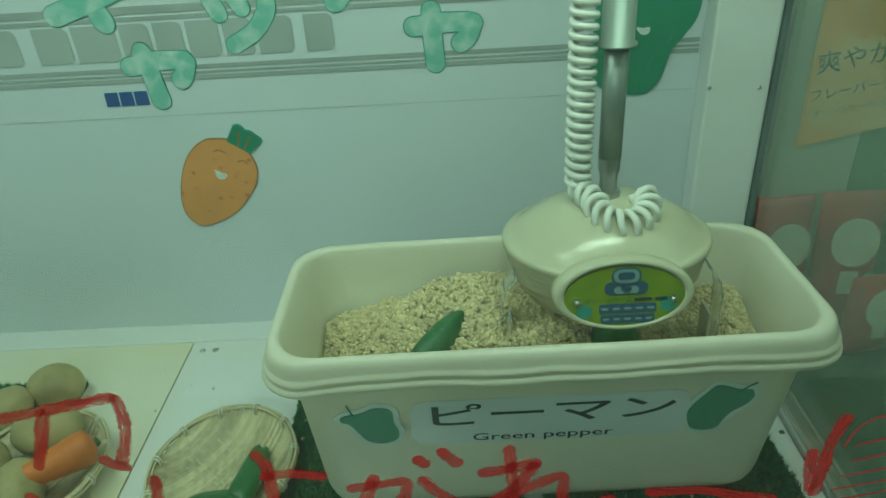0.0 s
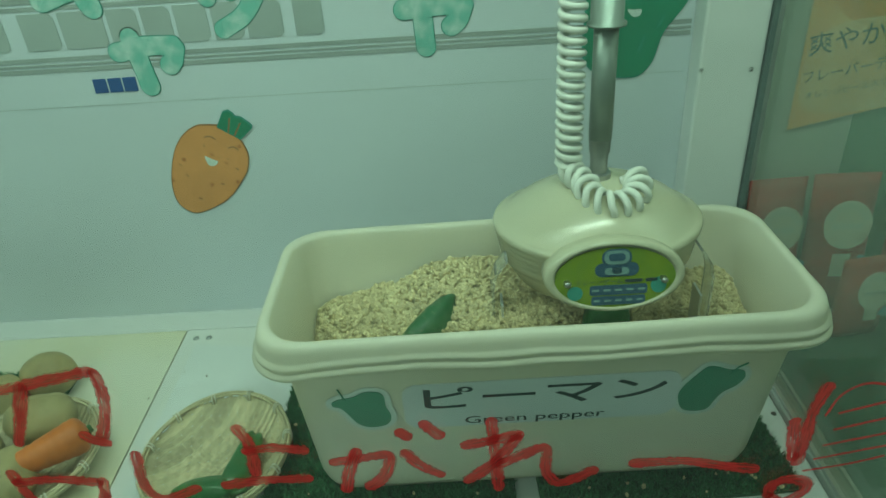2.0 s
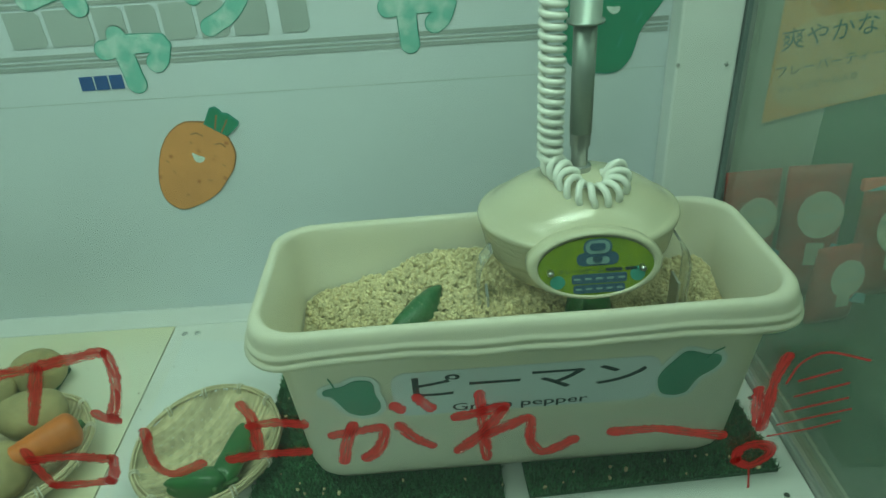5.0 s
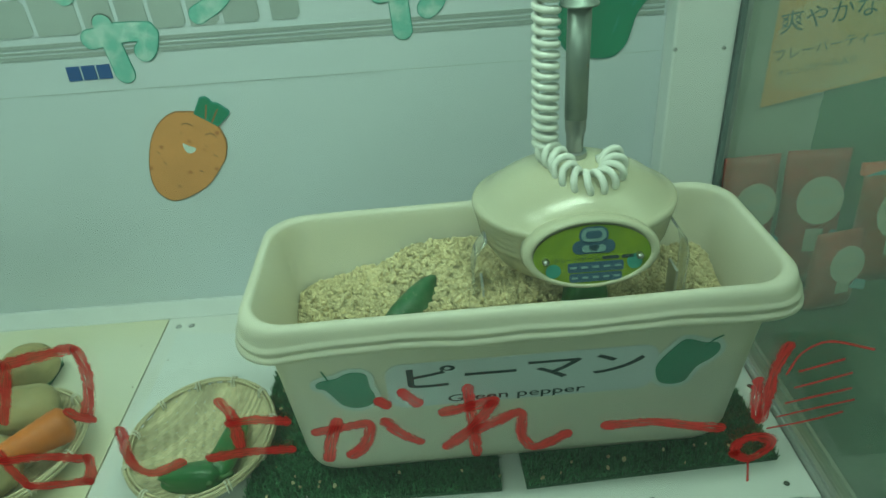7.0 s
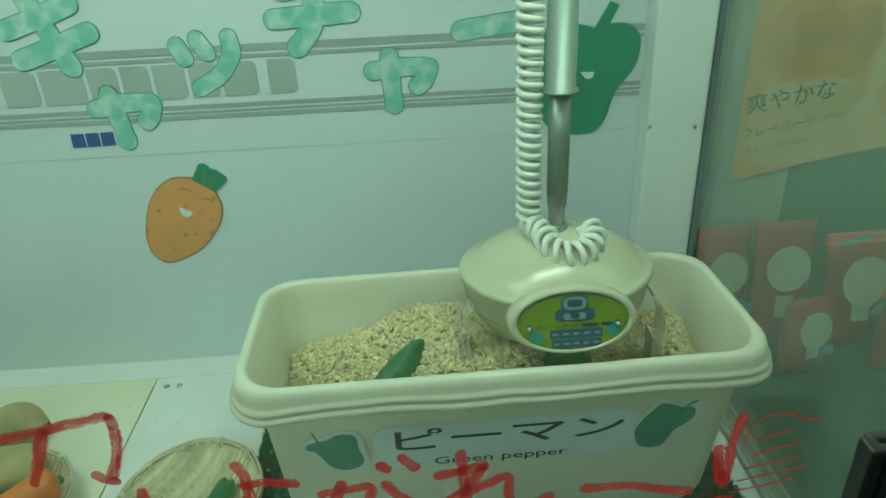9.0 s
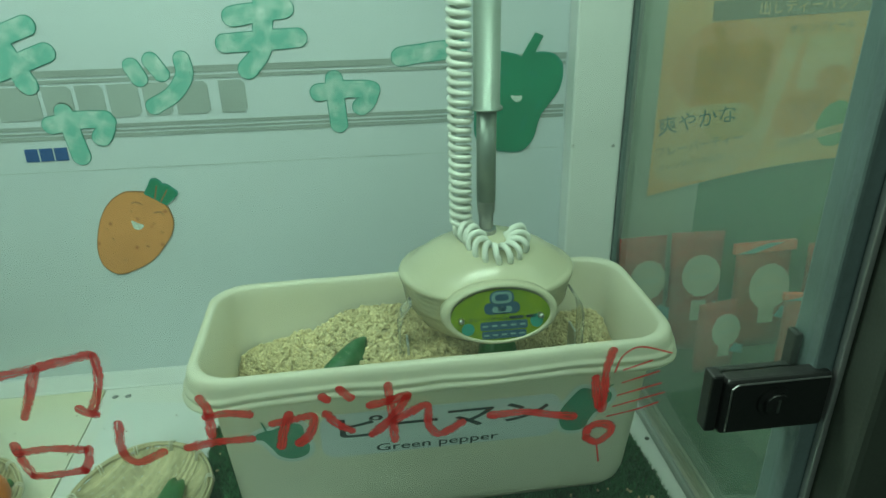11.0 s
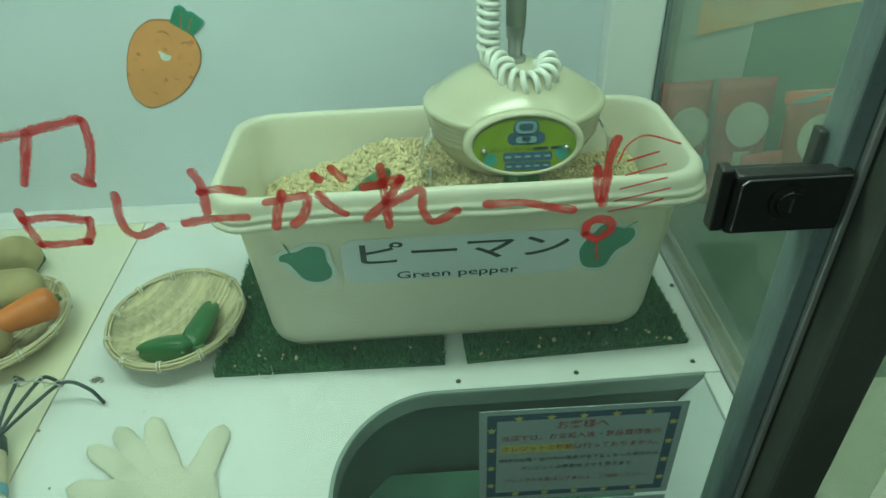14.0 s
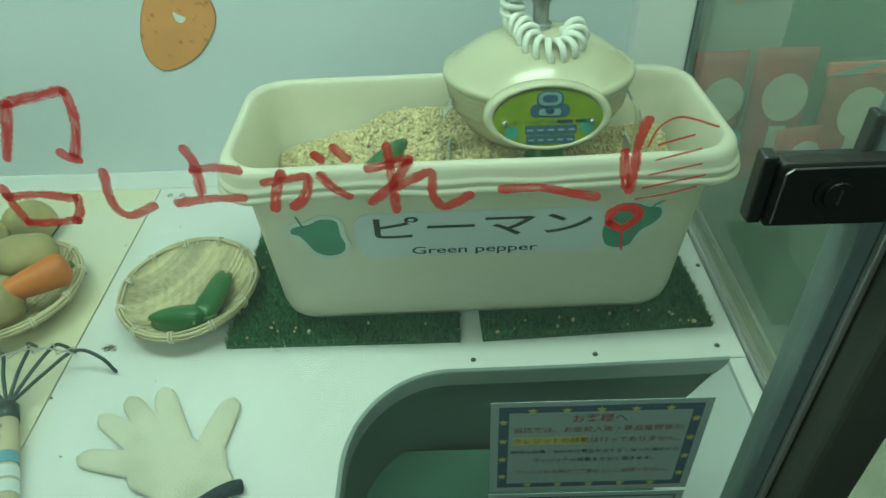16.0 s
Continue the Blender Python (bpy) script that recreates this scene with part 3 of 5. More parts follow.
rings(bm, [round_rect(a, b, 0.045 if a > 0.2645 else 0.034, c, wav=0.0048 if 0.2385 < c < 0.262 else 0.001) for a, b, c in rim])
part("planter_rim", bm, M_POT, planter, "rolled wavy plastic rim", smooth=True)


def face_y(z):
    """The planter's front face, in its own space."""
    return -(0.067 + (z - 0.035) * 0.1655) if z < 0.18 else -(0.091 + (z - 0.18) * 0.2167)


TILT = math.degrees(math.atan(0.1655))


def on_face(x, z, lift=0.001, turn=0.0):
    return pose(x, face_y(z) - lift, z, 90 + TILT, 0, 0) @ pose(0, 0, 0, 0, 0, turn)


def blob(outline, thick):
    """A flat sticker in the xy plane, its face towards +z."""
    bm = bmesh.new()
    f = bm.faces.new([bm.verts.new((x, y, thick)) for x, y in outline])
    r = bmesh.ops.extrude_face_region(bm, geom=[f])
    for v in r["geom"]:
        if isinstance(v, bmesh.types.BMVert):
            v.co.z = 0
    bmesh.ops.recalc_face_normals(bm, faces=bm.faces)
    return bm


def pill(w, h, r, n=6):
    return [(x, y) for x, y, z in ((sx * (w / 2 - r) + r * math.cos(radians(a0 + 90 * k / n)), sy * (h / 2 - r) + r * math.sin(radians(a0 + 90 * k / n)), 0)
                                    for sx, sy, a0 in ((1, 1, 0), (-1, 1, 90), (-1, -1, 180), (1, -1, 270)) for k in range(n + 1))]


lab = part("name_label", blob(pill(0.288, 0.074, 0.018), 0.0007), M_PAPER, planter, "pale laminated name label")
lab.matrix_basis = on_face(0.001, 0.166, 0.0015, -0.5)
lettering("ピーマン", 0.252, 0.036, M_INK, lab, pose(0.004, 0.013, 0.0010), 0.012, label="large black brush-like lettering")
lettering("Green pepper", 0.150, 0.0165, M_INK, lab, pose(-0.005, -0.0285, 0.0010), 0.008, label="small black serif lettering")


def closed(knots, n=4):
    """A smooth closed outline through the knots."""
    return [(p.x, p.y) for p in smooth_line([(x, y, 0) for x, y in knots[-1:] + knots + knots[:2]], n)[n:-n - 1]]


def grown(outline, d):
    """The outline pushed outwards by d."""
    q = [Vector(p) for p in outline]
    res = []
    for k, p in enumerate(q):
        e = q[(k + 1) % len(q)] - q[k - 1]
        res.append(tuple(p + Vector((e.y, -e.x)).normalized() * d))
    return res


STICKERS = (
    (-0.1856, 0.1722, [(-0.0302, 0.0116), (-0.0212, 0.0167), (-0.0082, 0.0187), (0.0048, 0.0258), (0.0188, 0.0247), (0.0248, 0.0167), (0.0248, 0.0005), (0.0288, -0.0167), (0.0238, -0.0298), (0.0078, -0.0348), (-0.0072, -0.0278), (-0.0152, -0.0116), (-0.0222, 0.0015), (-0.0292, 0.0045)], [(-0.016, 0.014), (-0.019, 0.026), (-0.021, 0.033)]),
    (0.1774, 0.1715, [(-0.0322, -0.0129), (-0.0292, 0.0032), (-0.0172, 0.0234), (-0.0092, 0.0335), (0.0008, 0.0325), (0.0138, 0.0265), (0.0278, 0.0245), (0.0318, 0.0123), (0.0248, -0.0008), (0.0138, -0.0099), (0.0078, -0.022), (0.0028, -0.0361), (-0.0102, -0.0402), (-0.0252, -0.0341)], [(0.016, 0.021), (0.022, 0.030), (0.031, 0.036)]),
)
for x, z, knots, stem in STICKERS:
    shape = closed(knots[::-1])
    st = part("pepper_sticker", blob(grown(shape, 0.0062), 0.0006), M_STKW, planter, "white cut-out sticker with a green pepper")
    st.matrix_basis = on_face(x, z, 0.0015)
    b2 = blob(shape, 0.0006)
    b2.transform(pose(0, 0, 0.0007))
    part("pepper_print", b2, M_STKG, st)
    b2 = bmesh.new()
    tube(b2, [(a, b, 0.0012) for a, b in stem], 0.0009, 5)
    part("stalk_print", b2, M_STKG, st)


HEAP_X = (-0.255, -0.232, -0.180, -0.150, -0.128, -0.105, -0.085, -0.060, -0.023, 0.039, 0.065, 0.085, 0.105, 0.130, 0.159, 0.188, 0.215, 0.240, 0.255)
HEAP_Z = (0.184, 0.190, 0.203, 0.212, 0.223, 0.234, 0.239, 0.240, 0.237, 0.237, 0.242, 0.243, 0.235, 0.222, 0.206, 0.200, 0.203, 0.205, 0.196)


def heap(x, y):
    """Height of the gravel, in the planter's space."""
    h = float(np.interp(x, HEAP_X, HEAP_Z)) + 0.30 * (min(y, 0.055) - 0.055)
    h -= 0.020 * math.exp(-((x - 0.075) ** 2 + (y + 0.022) ** 2) / 0.0011)
    return h + 0.004 * noise.noise((x * 22, y * 22, 3))


def inside(x, y, hx=0.250, hy=0.083, r=0.034):
    """Keeps the fill inside the planter's rounded corners."""
    ex, ey = max(0, abs(x) - hx + r), max(0, abs(y) - hy + r)
    q = math.hypot(ex, ey)
    if q <= r:
        return x, y
    return math.copysign(hx - r + ex * r / q, x) if ex else x, math.copysign(hy - r + ey * r / q, y) if ey else y


gravel = bmesh.new()
gx, gy = 60, 22
grid = []
for j in range(gy + 1):
    row = [inside(-0.254 + 0.508 * i / gx, -0.085 + 0.170 * j / gy, 0.254, 0.085) for i in range(gx + 1)]
    grid.append([gravel.verts.new((x, y, heap(x, y) - 0.003)) for x, y in row])
for j in range(gy):
    for i in range(gx):
        gravel.faces.new((grid[j][i], grid[j][i + 1], grid[j + 1][i + 1], grid[j + 1][i]))
bed = tagged(part("shaded_gravel_bed", gravel, M_GRAVSHADE, smooth=True), "packed gravel under the pebbles, coloured darker as the shade between them", "gravel", kind="stuff")
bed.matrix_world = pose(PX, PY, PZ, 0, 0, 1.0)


def pebbles(name, spots, material):
    """Many small angular stones in one mesh; spots are (x, y, z, size)."""
    b0 = bmesh.new()
    bmesh.ops.create_icosphere(b0, subdivisions=1, radius=1)
    base = np.array([v.co[:] for v in b0.verts])
    tri = np.array([[v.index for v in f.verts] for f in b0.faces])
    b0.free()
    rng = np.random.default_rng(7)
    vs, fs = [], []
    for k, (x, y, z, s) in enumerate(spots):
        e = Euler(rng.uniform(0, 6.28, 3)).to_matrix()
        v = base * rng.uniform(0.84, 1.16, (len(base), 1)) * np.array([1.2, 0.95, 0.78]) * s
        vs.append(v @ np.array(e).T + np.array([x, y, z]))
        fs.append(tri + k * len(base))
    me = bpy.data.meshes.new(name)
    me.from_pydata(np.vstack(vs).tolist(), [], np.vstack(fs).tolist())
    me.materials.append(material)
    return new(name, me)


rng = random.Random(5)
spots = []
for k in range(13500):
    x, y = inside(rng.uniform(-0.249, 0.249), rng.uniform(-0.082, 0.082))
    s = rng.choice((0.0017, 0.0020, 0.0023, 0.0026, 0.0030, 0.0037))
    spots.append((x, y, heap(x, y) + rng.uniform(-0.0025, 0.0025), s * rng.uniform(0.85, 1.15)))
gv = tagged(pebbles("gravel", spots, M_GRAVEL), "loose pale beige pumice gravel heaped in the planter", "gravel", kind="stuff")
gv.matrix_world = pose(PX, PY, PZ, 0, 0, 1.0)


def pepper(label, at, length=0.085, width=0.040, bend=0.2, lobes=3, seed=0, group="", skin=M_PEPPER):
    """A small green pepper lying along +x from its stalk."""
    th = thing("green_pepper", label, "pepper", at, group)
    rn = random.Random(seed)
    prof = ((0.0, 0.30), (0.03, 0.62), (0.10, 0.90), (0.25, 1.0), (0.45, 0.97), (0.65, 0.90), (0.82, 0.77), (0.93, 0.58), (0.985, 0.34), (0.965, 0.02))
    loops = []
    for t, f in prof:
        lp = []
        for k in range(30):
            a = 2 * math.pi * k / 30
            r = width / 2 * f * (1 + 0.09 * math.cos(lobes * a + seed) + 0.04 * math.cos(2 * a + seed * 2 + t * 3))
            xx = t * length + 0.004 * math.cos(lobes * a + seed) * (1 if t > 0.8 else -0.6 if t < 0.1 else 0)
            lp.append((xx, r * math.cos(a) + bend * length * 0.5 * (t - 0.4) ** 2, r * math.sin(a)))
        loops.append(lp)
    part("pepper_skin", rings(bmesh.new(), loops, True, True, True), skin, th, smooth=True)
    b2 = bmesh.new()
    tube(b2, [(0.003, 0.004, 0), (-0.006, 0.004, 0.001), (-0.016, 0.003 + rn.uniform(-0.004, 0.004), 0.003)], [0.0052, 0.003, 0.0036], 8)
    part("stalk", b2, M_STEM, th, smooth=True)
    return th


pepper("dark green pepper half sunk in the pale gravel", pose(-0.150, 0.050, 0.216, 0, -16, 48), 0.082, 0.044, 0.2, 3, 1, skin=M_DUSTY)
pepper("dark green pepper upright in the gravel under the claw", pose(0.062, 0.066, 0.190, 0, -82, 60), 0.072, 0.052, 0.1, 3, 2)

# ---- turf mats ----


def turf(label, x0, x1, y0, y1, holes, n, seed, turn=0.0):
    rn = random.Random(seed)
    th = thing("turf_mat", label, "turf mat", pose((x0 + x1) / 2, (y0 + y1) / 2, 0, 0, 0, turn), "turf mats")
    hx, hy = (x1 - x0) / 2, (y1 - y0) / 2
    part("mat_backing", boxed(-hx, hx, -hy, hy, 0.0002, 0.006), M_TURFB, th)
    vs, fs = [], []
    for k in range(n):
        x, y = rn.uniform(-hx, hx), rn.uniform(-hy, hy)
        wx, wy = x + (x0 + x1) / 2, y + (y0 + y1) / 2
        if any(a < wx < b and c < wy < d for a, b, c, d in holes):
            continue
        a, h, w = rn.uniform(0, 6.28), rn.uniform(0.006, 0.011), 0.0008
        lx, ly = rn.uniform(-0.006, 0.006), rn.uniform(-0.006, 0.006)
        cx, cy = w * math.cos(a), w * math.sin(a)
        i = len(vs)
        vs += [(x - cx, y - cy, 0.005), (x + cx, y + cy, 0.005), (x + lx * 0.4 + cx * 0.8, y + ly * 0.4 + cy * 0.8, 0.005 + h * 0.7), (x + lx * 0.4 - cx * 0.8, y + ly * 0.4 - cy * 0.8, 0.005 + h * 0.7), (x + lx, y + ly, 0.005 + h)]
        fs += [(i, i + 1, i + 2, i + 3), (i + 3, i + 2, i + 4)]
    me = bpy.data.meshes.new("blades")
    me.from_pydata(vs, [], fs)
    me.materials.append(M_TURF)
    ob = new("blades", me)
    ob.parent = th
    tagged(ob, "short green plastic grass blades", kind="stuff")
    return th


under = [(-0.235, 0.205, 0.06, 0.145)]
turf("dark green artificial turf mat under the planter", -0.352, -0.039, -0.002, 0.255, under, 26000, 1)
turf("dark green artificial turf mat beside its twin", -0.015, 0.294, 0.006, 0.225, under, 22000, 2, 3.0)
turf("dark green artificial turf scrap behind the potatoes", -0.90, -0.706, 0.10, 0.298, [], 9000, 3)
bm = bmesh.new()
tube(bm, smooth_line([(-0.292, 0.004, 0.003), (-0.290, -0.006, 0.004), (-0.280, -0.010, 0.003), (-0.273, -0.004, 0.004), (-0.276, 0.006, 0.008)]), 0.0008, 6)
tagged(part("loose_thread", bm, M_CORD), "curled pale thread at the edge of the turf", "thread")

# gravel crumbs strewn about
rng = random.Random(12)
spots = [(rng.uniform(-0.33, 0.28), rng.gauss(0.02, 0.012), 0.014, rng.uniform(0.0014, 0.0032)) for k in range(20)]
spots += [(rng.uniform(0.20, 0.285), rng.uniform(0.01, 0.10), 0.0145, rng.uniform(0.0014, 0.003)) for k in range(7)]
spots += [(rng.uniform(-0.345, -0.27), rng.uniform(0.0, 0.2), 0.0145, rng.uniform(0.0012, 0.0026)) for k in range(6)]
tagged(pebbles("gravel_crumbs", spots, M_GRAVEL), "pale gravel crumbs scattered on the turf", "gravel", kind="stuff")
spots = [(rng.uniform(-0.75, -0.2), rng.uniform(-0.28, 0.37), 0.0008, rng.uniform(0.0008, 0.0022)) for k in range(46)]
spots += [(-0.512 + rng.gauss(0, 0.006), 0.005 + rng.gauss(0, 0.003), 0.001, rng.uniform(0.001, 0.0026)) for k in range(12)]
spots += [(-0.513 + rng.gauss(0, 0.0055), 0.006 + rng.gauss(0, 0.003), 0.0006, rng.uniform(0.0006, 0.0014)) for k in range(90)]
tagged(pebbles("soil_crumbs", spots, mat("dry_soil", (0.32, 0.27, 0.19), 0.9, var=0.3)), "brown soil crumbs on the floor boards", "dirt", kind="stuff")

# ---- bamboo baskets ----
BR, BD = 0.095, 0.040


def bowl(x, y):
    q = min(1.0, math.hypot(x, y) / BR)
    return 0.004 + BD * (q ** 3.2) * 0.88


def basket(label, at, turn):
    ct, sn = math.cos(radians(turn)), math.sin(radians(turn))
    th = thing("bamboo_basket", label, "basket", at, "bamboo baskets")
    for way in (0, 1):
        st, half = ((0.0044, 0.00212), (0.0085, 0.0033))[way]
        n = int(BR / st)
        vs, fs = [], []
        for i in range(-n, n + 1):
            v = i * st
            lim = math.sqrt(max(0, (BR - 0.002) ** 2 - v * v))
            js = [j for j in range(-60, 61) if abs(j * 0.00213) <= lim]
            prev = None
            for j in js:
                u = j * 0.00213
                up = 0.0009 * math.sin(math.pi * (u / 0.0085 + (i // 2) % 2)) if way == 0 else 0.0
                row = []
                for s in (-half, half):
                    x, y = (u, v + s) if way == 0 else (v + s, u)
                    x, y = x * ct - y * sn, x * sn + y * ct
                    row.append(len(vs))
                    vs.append((x, y, bowl(x, y) + up))
                if prev:
                    fs.append((prev[0], prev[1], row[1], row[0]))
                prev = row
        me = bpy.data.meshes.new("weave")
        me.from_pydata(vs, [], fs)
        me.materials.append(M_BAMBOO)
        ob = new("weave", me)
        ob.parent = th
        tagged(ob, "flat split-bamboo strips, closely woven", kind="stuff")
        sm = ob.modifiers.new("thick", "SOLIDIFY")
        sm.thickness = 0.0006
    for r0, z0, rr in ((BR + 0.001, BD, 0.0022), (BR - 0.0035, BD + 0.0005, 0.0017), (BR + 0.0018, BD - 0.0045, 0.0020), (BR - 0.0015, BD - 0.0085, 0.0020), (BR - 0.0045, BD - 0.012, 0.0016)):
        bm = bmesh.new()
        tube(bm, [((r0 + 0.0006 * math.sin(9 * a)) * math.cos(a), r0 * math.sin(a), z0 + 0.0008 * math.sin(5 * a + r0 * 900)) for a in [2 * math.pi * k / 64 for k in range(65)]], rr, 7, False)
        part("rim_band", bm, M_BAMBOO, th, smooth=True)
    for k in range(11):
        a = 2 * math.pi * k / 11 + 0.2
        for da in (-0.02, 0.025):
            bm = bmesh.new()
            c, s = math.cos(a + da), math.sin(a + da)
            tube(bm, [((BR - 0.0015 + 0.0058 * math.cos(q)) * c, (BR - 0.0015 + 0.0058 * math.cos(q)) * s, BD - 0.004 + 0.0085 * math.sin(q)) for q in [2 * math.pi * j / 12 for j in range(13)]], 0.0012, 5, False)
            part("binding", bm, M_BIND, th, smooth=True)
    return th


b1 = basket("round woven bamboo basket holding two green peppers", pose(-0.4185, 0.088, 0.001) @ Matrix.Diagonal((0.968, 1.08, 1, 1)), 55)
b2 = copy_thing(b1, pose(-0.675, 0.096, 0.001, 0, 0, 8))
b2["label"] = "round woven bamboo basket heaped with potatoes and a carrot"
pepper("glossy green pepper lying in the bamboo basket", pose(-0.379, 0.026, 0.034, 0, 4, 177), 0.076, 0.038, 0.0, 3, 3, "basket peppers")
pepper("slim green pepper leaning on another in the basket", pose(-0.385, 0.022, 0.035, 0, 6, 84), 0.104, 0.034, 0.25, 3, 4, "basket peppers")


def potato(x, y, z, a, b, c, turn, seed):
    bm = bmesh.new()
    bmesh.ops.create_icosphere(bm, subdivisions=4, radius=1)
    for v in bm.verts:
        d = 1 + 0.10 * noise.noise(v.co * 1.3 + Vector((seed * 7.1, 0, 0))) + 0.03 * noise.noise(v.co * 3.5 + Vector((0, seed * 3.3, 0)))
        v.co = Vector((v.co.x * a, v.co.y * b, v.co.z * c)) * d
    bm.transform(pose(x, y, z, 0, 0, turn))
    return tagged(part("potato", bm, M_POTATO, smooth=True), "round brown-skinned potato in the pile by the basket", "potato", group="potatoes")


potato(-0.727, 0.258, 0.036, 0.040, 0.036, 0.034, 20, 1)
potato(-0.775, 0.205, 0.036, 0.042, 0.036, 0.032, 70, 2)
potato(-0.670, 0.142, 0.056, 0.046, 0.037, 0.034, 15, 3)
potato(-0.667, 0.045, 0.050, 0.042, 0.036, 0.034, 100, 4)
potato(-0.745, 0.090, 0.045, 0.043, 0.036, 0.034, 30, 5)
potato(-0.735, 0.030, 0.042, 0.038, 0.035, 0.030, 60, 6)

cr = thing("carrot", "thick orange carrot end lying in the basket", "carrot", pose(-0.653, 0.055, 0.062, 0, -2, 38))
loops = []
for k in range(26):
    t = k / 25
    r = 0.0265 * (0.48 + 0.52 * t) * math.sqrt(max(0.08, 1 - max(0, (t - 0.80) / 0.20) ** 3 * 0.9)) * (0.5 if k == 0 else 1) * (1 + 0.02 * math.sin(k * 2.3))
    loops.append([(0.085 - (1 - t) * 0.105, r * math.cos(q), r * math.sin(q)) for q in [2 * math.pi * j / 22 for j in range(22)]])
part("carrot_root", rings(bmesh.new(), loops, True, True, True), M_CARROT, cr, smooth=True)
bm = bmesh.new()
tube(bm, [(0.082, 0, 0), (0.090, 0.001, 0.001)], [0.0075, 0.005], 9)
part("carrot_crown", bm, M_STEM, cr, "cut greenish crown", smooth=True)

# ---- glove and garden fork ----
gl = thing("work_glove", "white knitted cotton work glove lying flat on the floor", "glove")
bm = bmesh.new()


def flat_finger(bm, a, b, r0, r1, th=0.0065):
    a, b = Vector(a), Vector(b)
    d = b - a
    m = Matrix.Translation(a) @ Matrix.Rotation(math.atan2(d.y, d.x), 4, "Z")
    loops, n = [], 12
    for k in range(n + 1):
        t = k / n
        r = r0 + (r1 - r0) * t
        e = 1.0
        if t > 0.80:
            e = math.sqrt(max(0.02, 1 - ((t - 0.80) / 0.20) ** 2))
        if t < 0.25:
            e = math.sqrt(max(0.02, 1 - ((0.25 - t) / 0.25) ** 2))
        loops.append([m @ Vector((t * d.length, r * e * math.cos(q), th + th * 0.9 * e * math.sin(q))) for q in [2 * math.pi * j / 14 for j in range(14)]])
    rings(bm, loops, True, True, True)


FINGERS = (
    ((-0.386, -0.185), (-0.484, -0.168), 0.0190, 0.0125),
    ((-0.377, -0.179), (-0.48, -0.11), 0.0165, 0.0120),
    ((-0.37, -0.175), (-0.455, -0.083), 0.0165, 0.0125),
    ((-0.359, -0.174), (-0.416, -0.069), 0.0180, 0.0130),
    ((-0.338, -0.191), (-0.32, -0.088), 0.0200, 0.0145),
)
PALM = (
    ((-0.418, -0.186), (-0.305, -0.190), 0.030, 0.034),
    ((-0.405, -0.172), (-0.300, -0.228), 0.034, 0.034),
    ((-0.392, -0.160), (-0.312, -0.200), 0.026, 0.030),
    ((-0.372, -0.205), (-0.292, -0.226), 0.030, 0.027),
)
for a, b, r0, r1 in FINGERS:
    flat_finger(bm, (*a, 0), (*b, 0), r0, r1, 0.0062)
for a, b, r0, r1 in PALM:
    flat_finger(bm, (*a, 0), (*b, 0), r0, r1, 0.0075)
kn = part("glove_knit", bm, M_COTTON, gl, smooth=True)
rm = kn.modifiers.new("one_skin", "REMESH")
rm.mode, rm.voxel_size, rm.use_smooth_shade = "VOXEL", 0.0014, True
sm = kn.modifiers.new("soft", "SMOOTH")
sm.iterations = 5
bm = bmesh.new()
tube(bm, smooth_line([(-0.282, -0.211, 0.007), (-0.292, -0.216, 0.011), (-0.304, -0.223, 0.012), (-0.316, -0.231, 0.011), (-0.331, -0.237, 0.006)]), [0.0050] + [0.0082] * 23 + [0.0050], 9)
part("glove_cuff", bm, M_CUFF, gl, "dark navy stitched cuff edge", smooth=True)

rk = thing("hand_rake", "small garden hand rake with dark tines and pale handle", "hand rake")
F = Vector((-0.589, -0.106, 0.020))
D = Vector((0.42, -0.90, -0.03)).normalized()
bm = bmesh.new()
tube(bm, [F + D * 0.022, F + D * 0.06, F + D * 0.11, F + D * 0.16, F + D * 0.19], [0.0125, 0.0135, 0.0125, 0.0135, 0.012], 16)
hd = part("handle", bm, M_WOOD, rk, smooth=True)
bm = bmesh.new()
tube(bm, [F - D * 0.004, F, F + D * 0.024], [0.008, 0.0132, 0.0138], 16)
part("ferrule", bm, M_IRON, rk, smooth=True)
for k in range(3):
    q = F + D * (0.075 + 0.02 * k)
    bm = bmesh.new()
    tube(bm, [q, q + D * 0.016], 0.01385, 16)
    part("handle_label", bm, M_LABELB if k == 0 else M_PAPER, hd)
for k in range(2):
    bm = bmesh.new()
    bmesh.ops.create_uvsphere(bm, u_segments=8, v_segments=6, radius=0.003)
    bm.transform(Matrix.Translation(F + D * (0.035 + 0.016 * k) + Vector((0, -0.004, 0.0128))))
    part("rivet", bm, M_STEEL, rk, smooth=True)
TOPS = [(-0.650, -0.050), (-0.622, -0.036), (-0.594, -0.025), (-0.564, -0.022), (-0.532, -0.030)]
TIPS = [(-0.684, -0.034), (-0.652, -0.008), (-0.612, 0.008), (-0.553, -0.006), (-0.484, -0.042)]
for (ax, ay), (bx, by) in zip(TOPS, TIPS):
    bm = bmesh.new()
    tube(bm, smooth_line([F - D * 0.002, F.lerp(Vector((ax, ay, 0.043)), 0.55), (ax, ay, 0.036), ((ax * 2 + bx) / 3 * 0.5 + bx * 0.5, (ay + by) / 2, 0.029), (bx, by, 0.006)]), 0.0024, 7)
    part("tine", bm, M_IRON, rk, smooth=True)
bm = bmesh.new()
tube(bm, smooth_line([(-0.658, -0.058, 0.037), (-0.622, -0.043, 0.042), (-0.594, -0.033, 0.043), (-0.564, -0.031, 0.042), (-0.529, -0.036, 0.036)]), 0.0011, 6)
part("spring_wire", bm, M_STEEL, rk)
bm = bmesh.new()
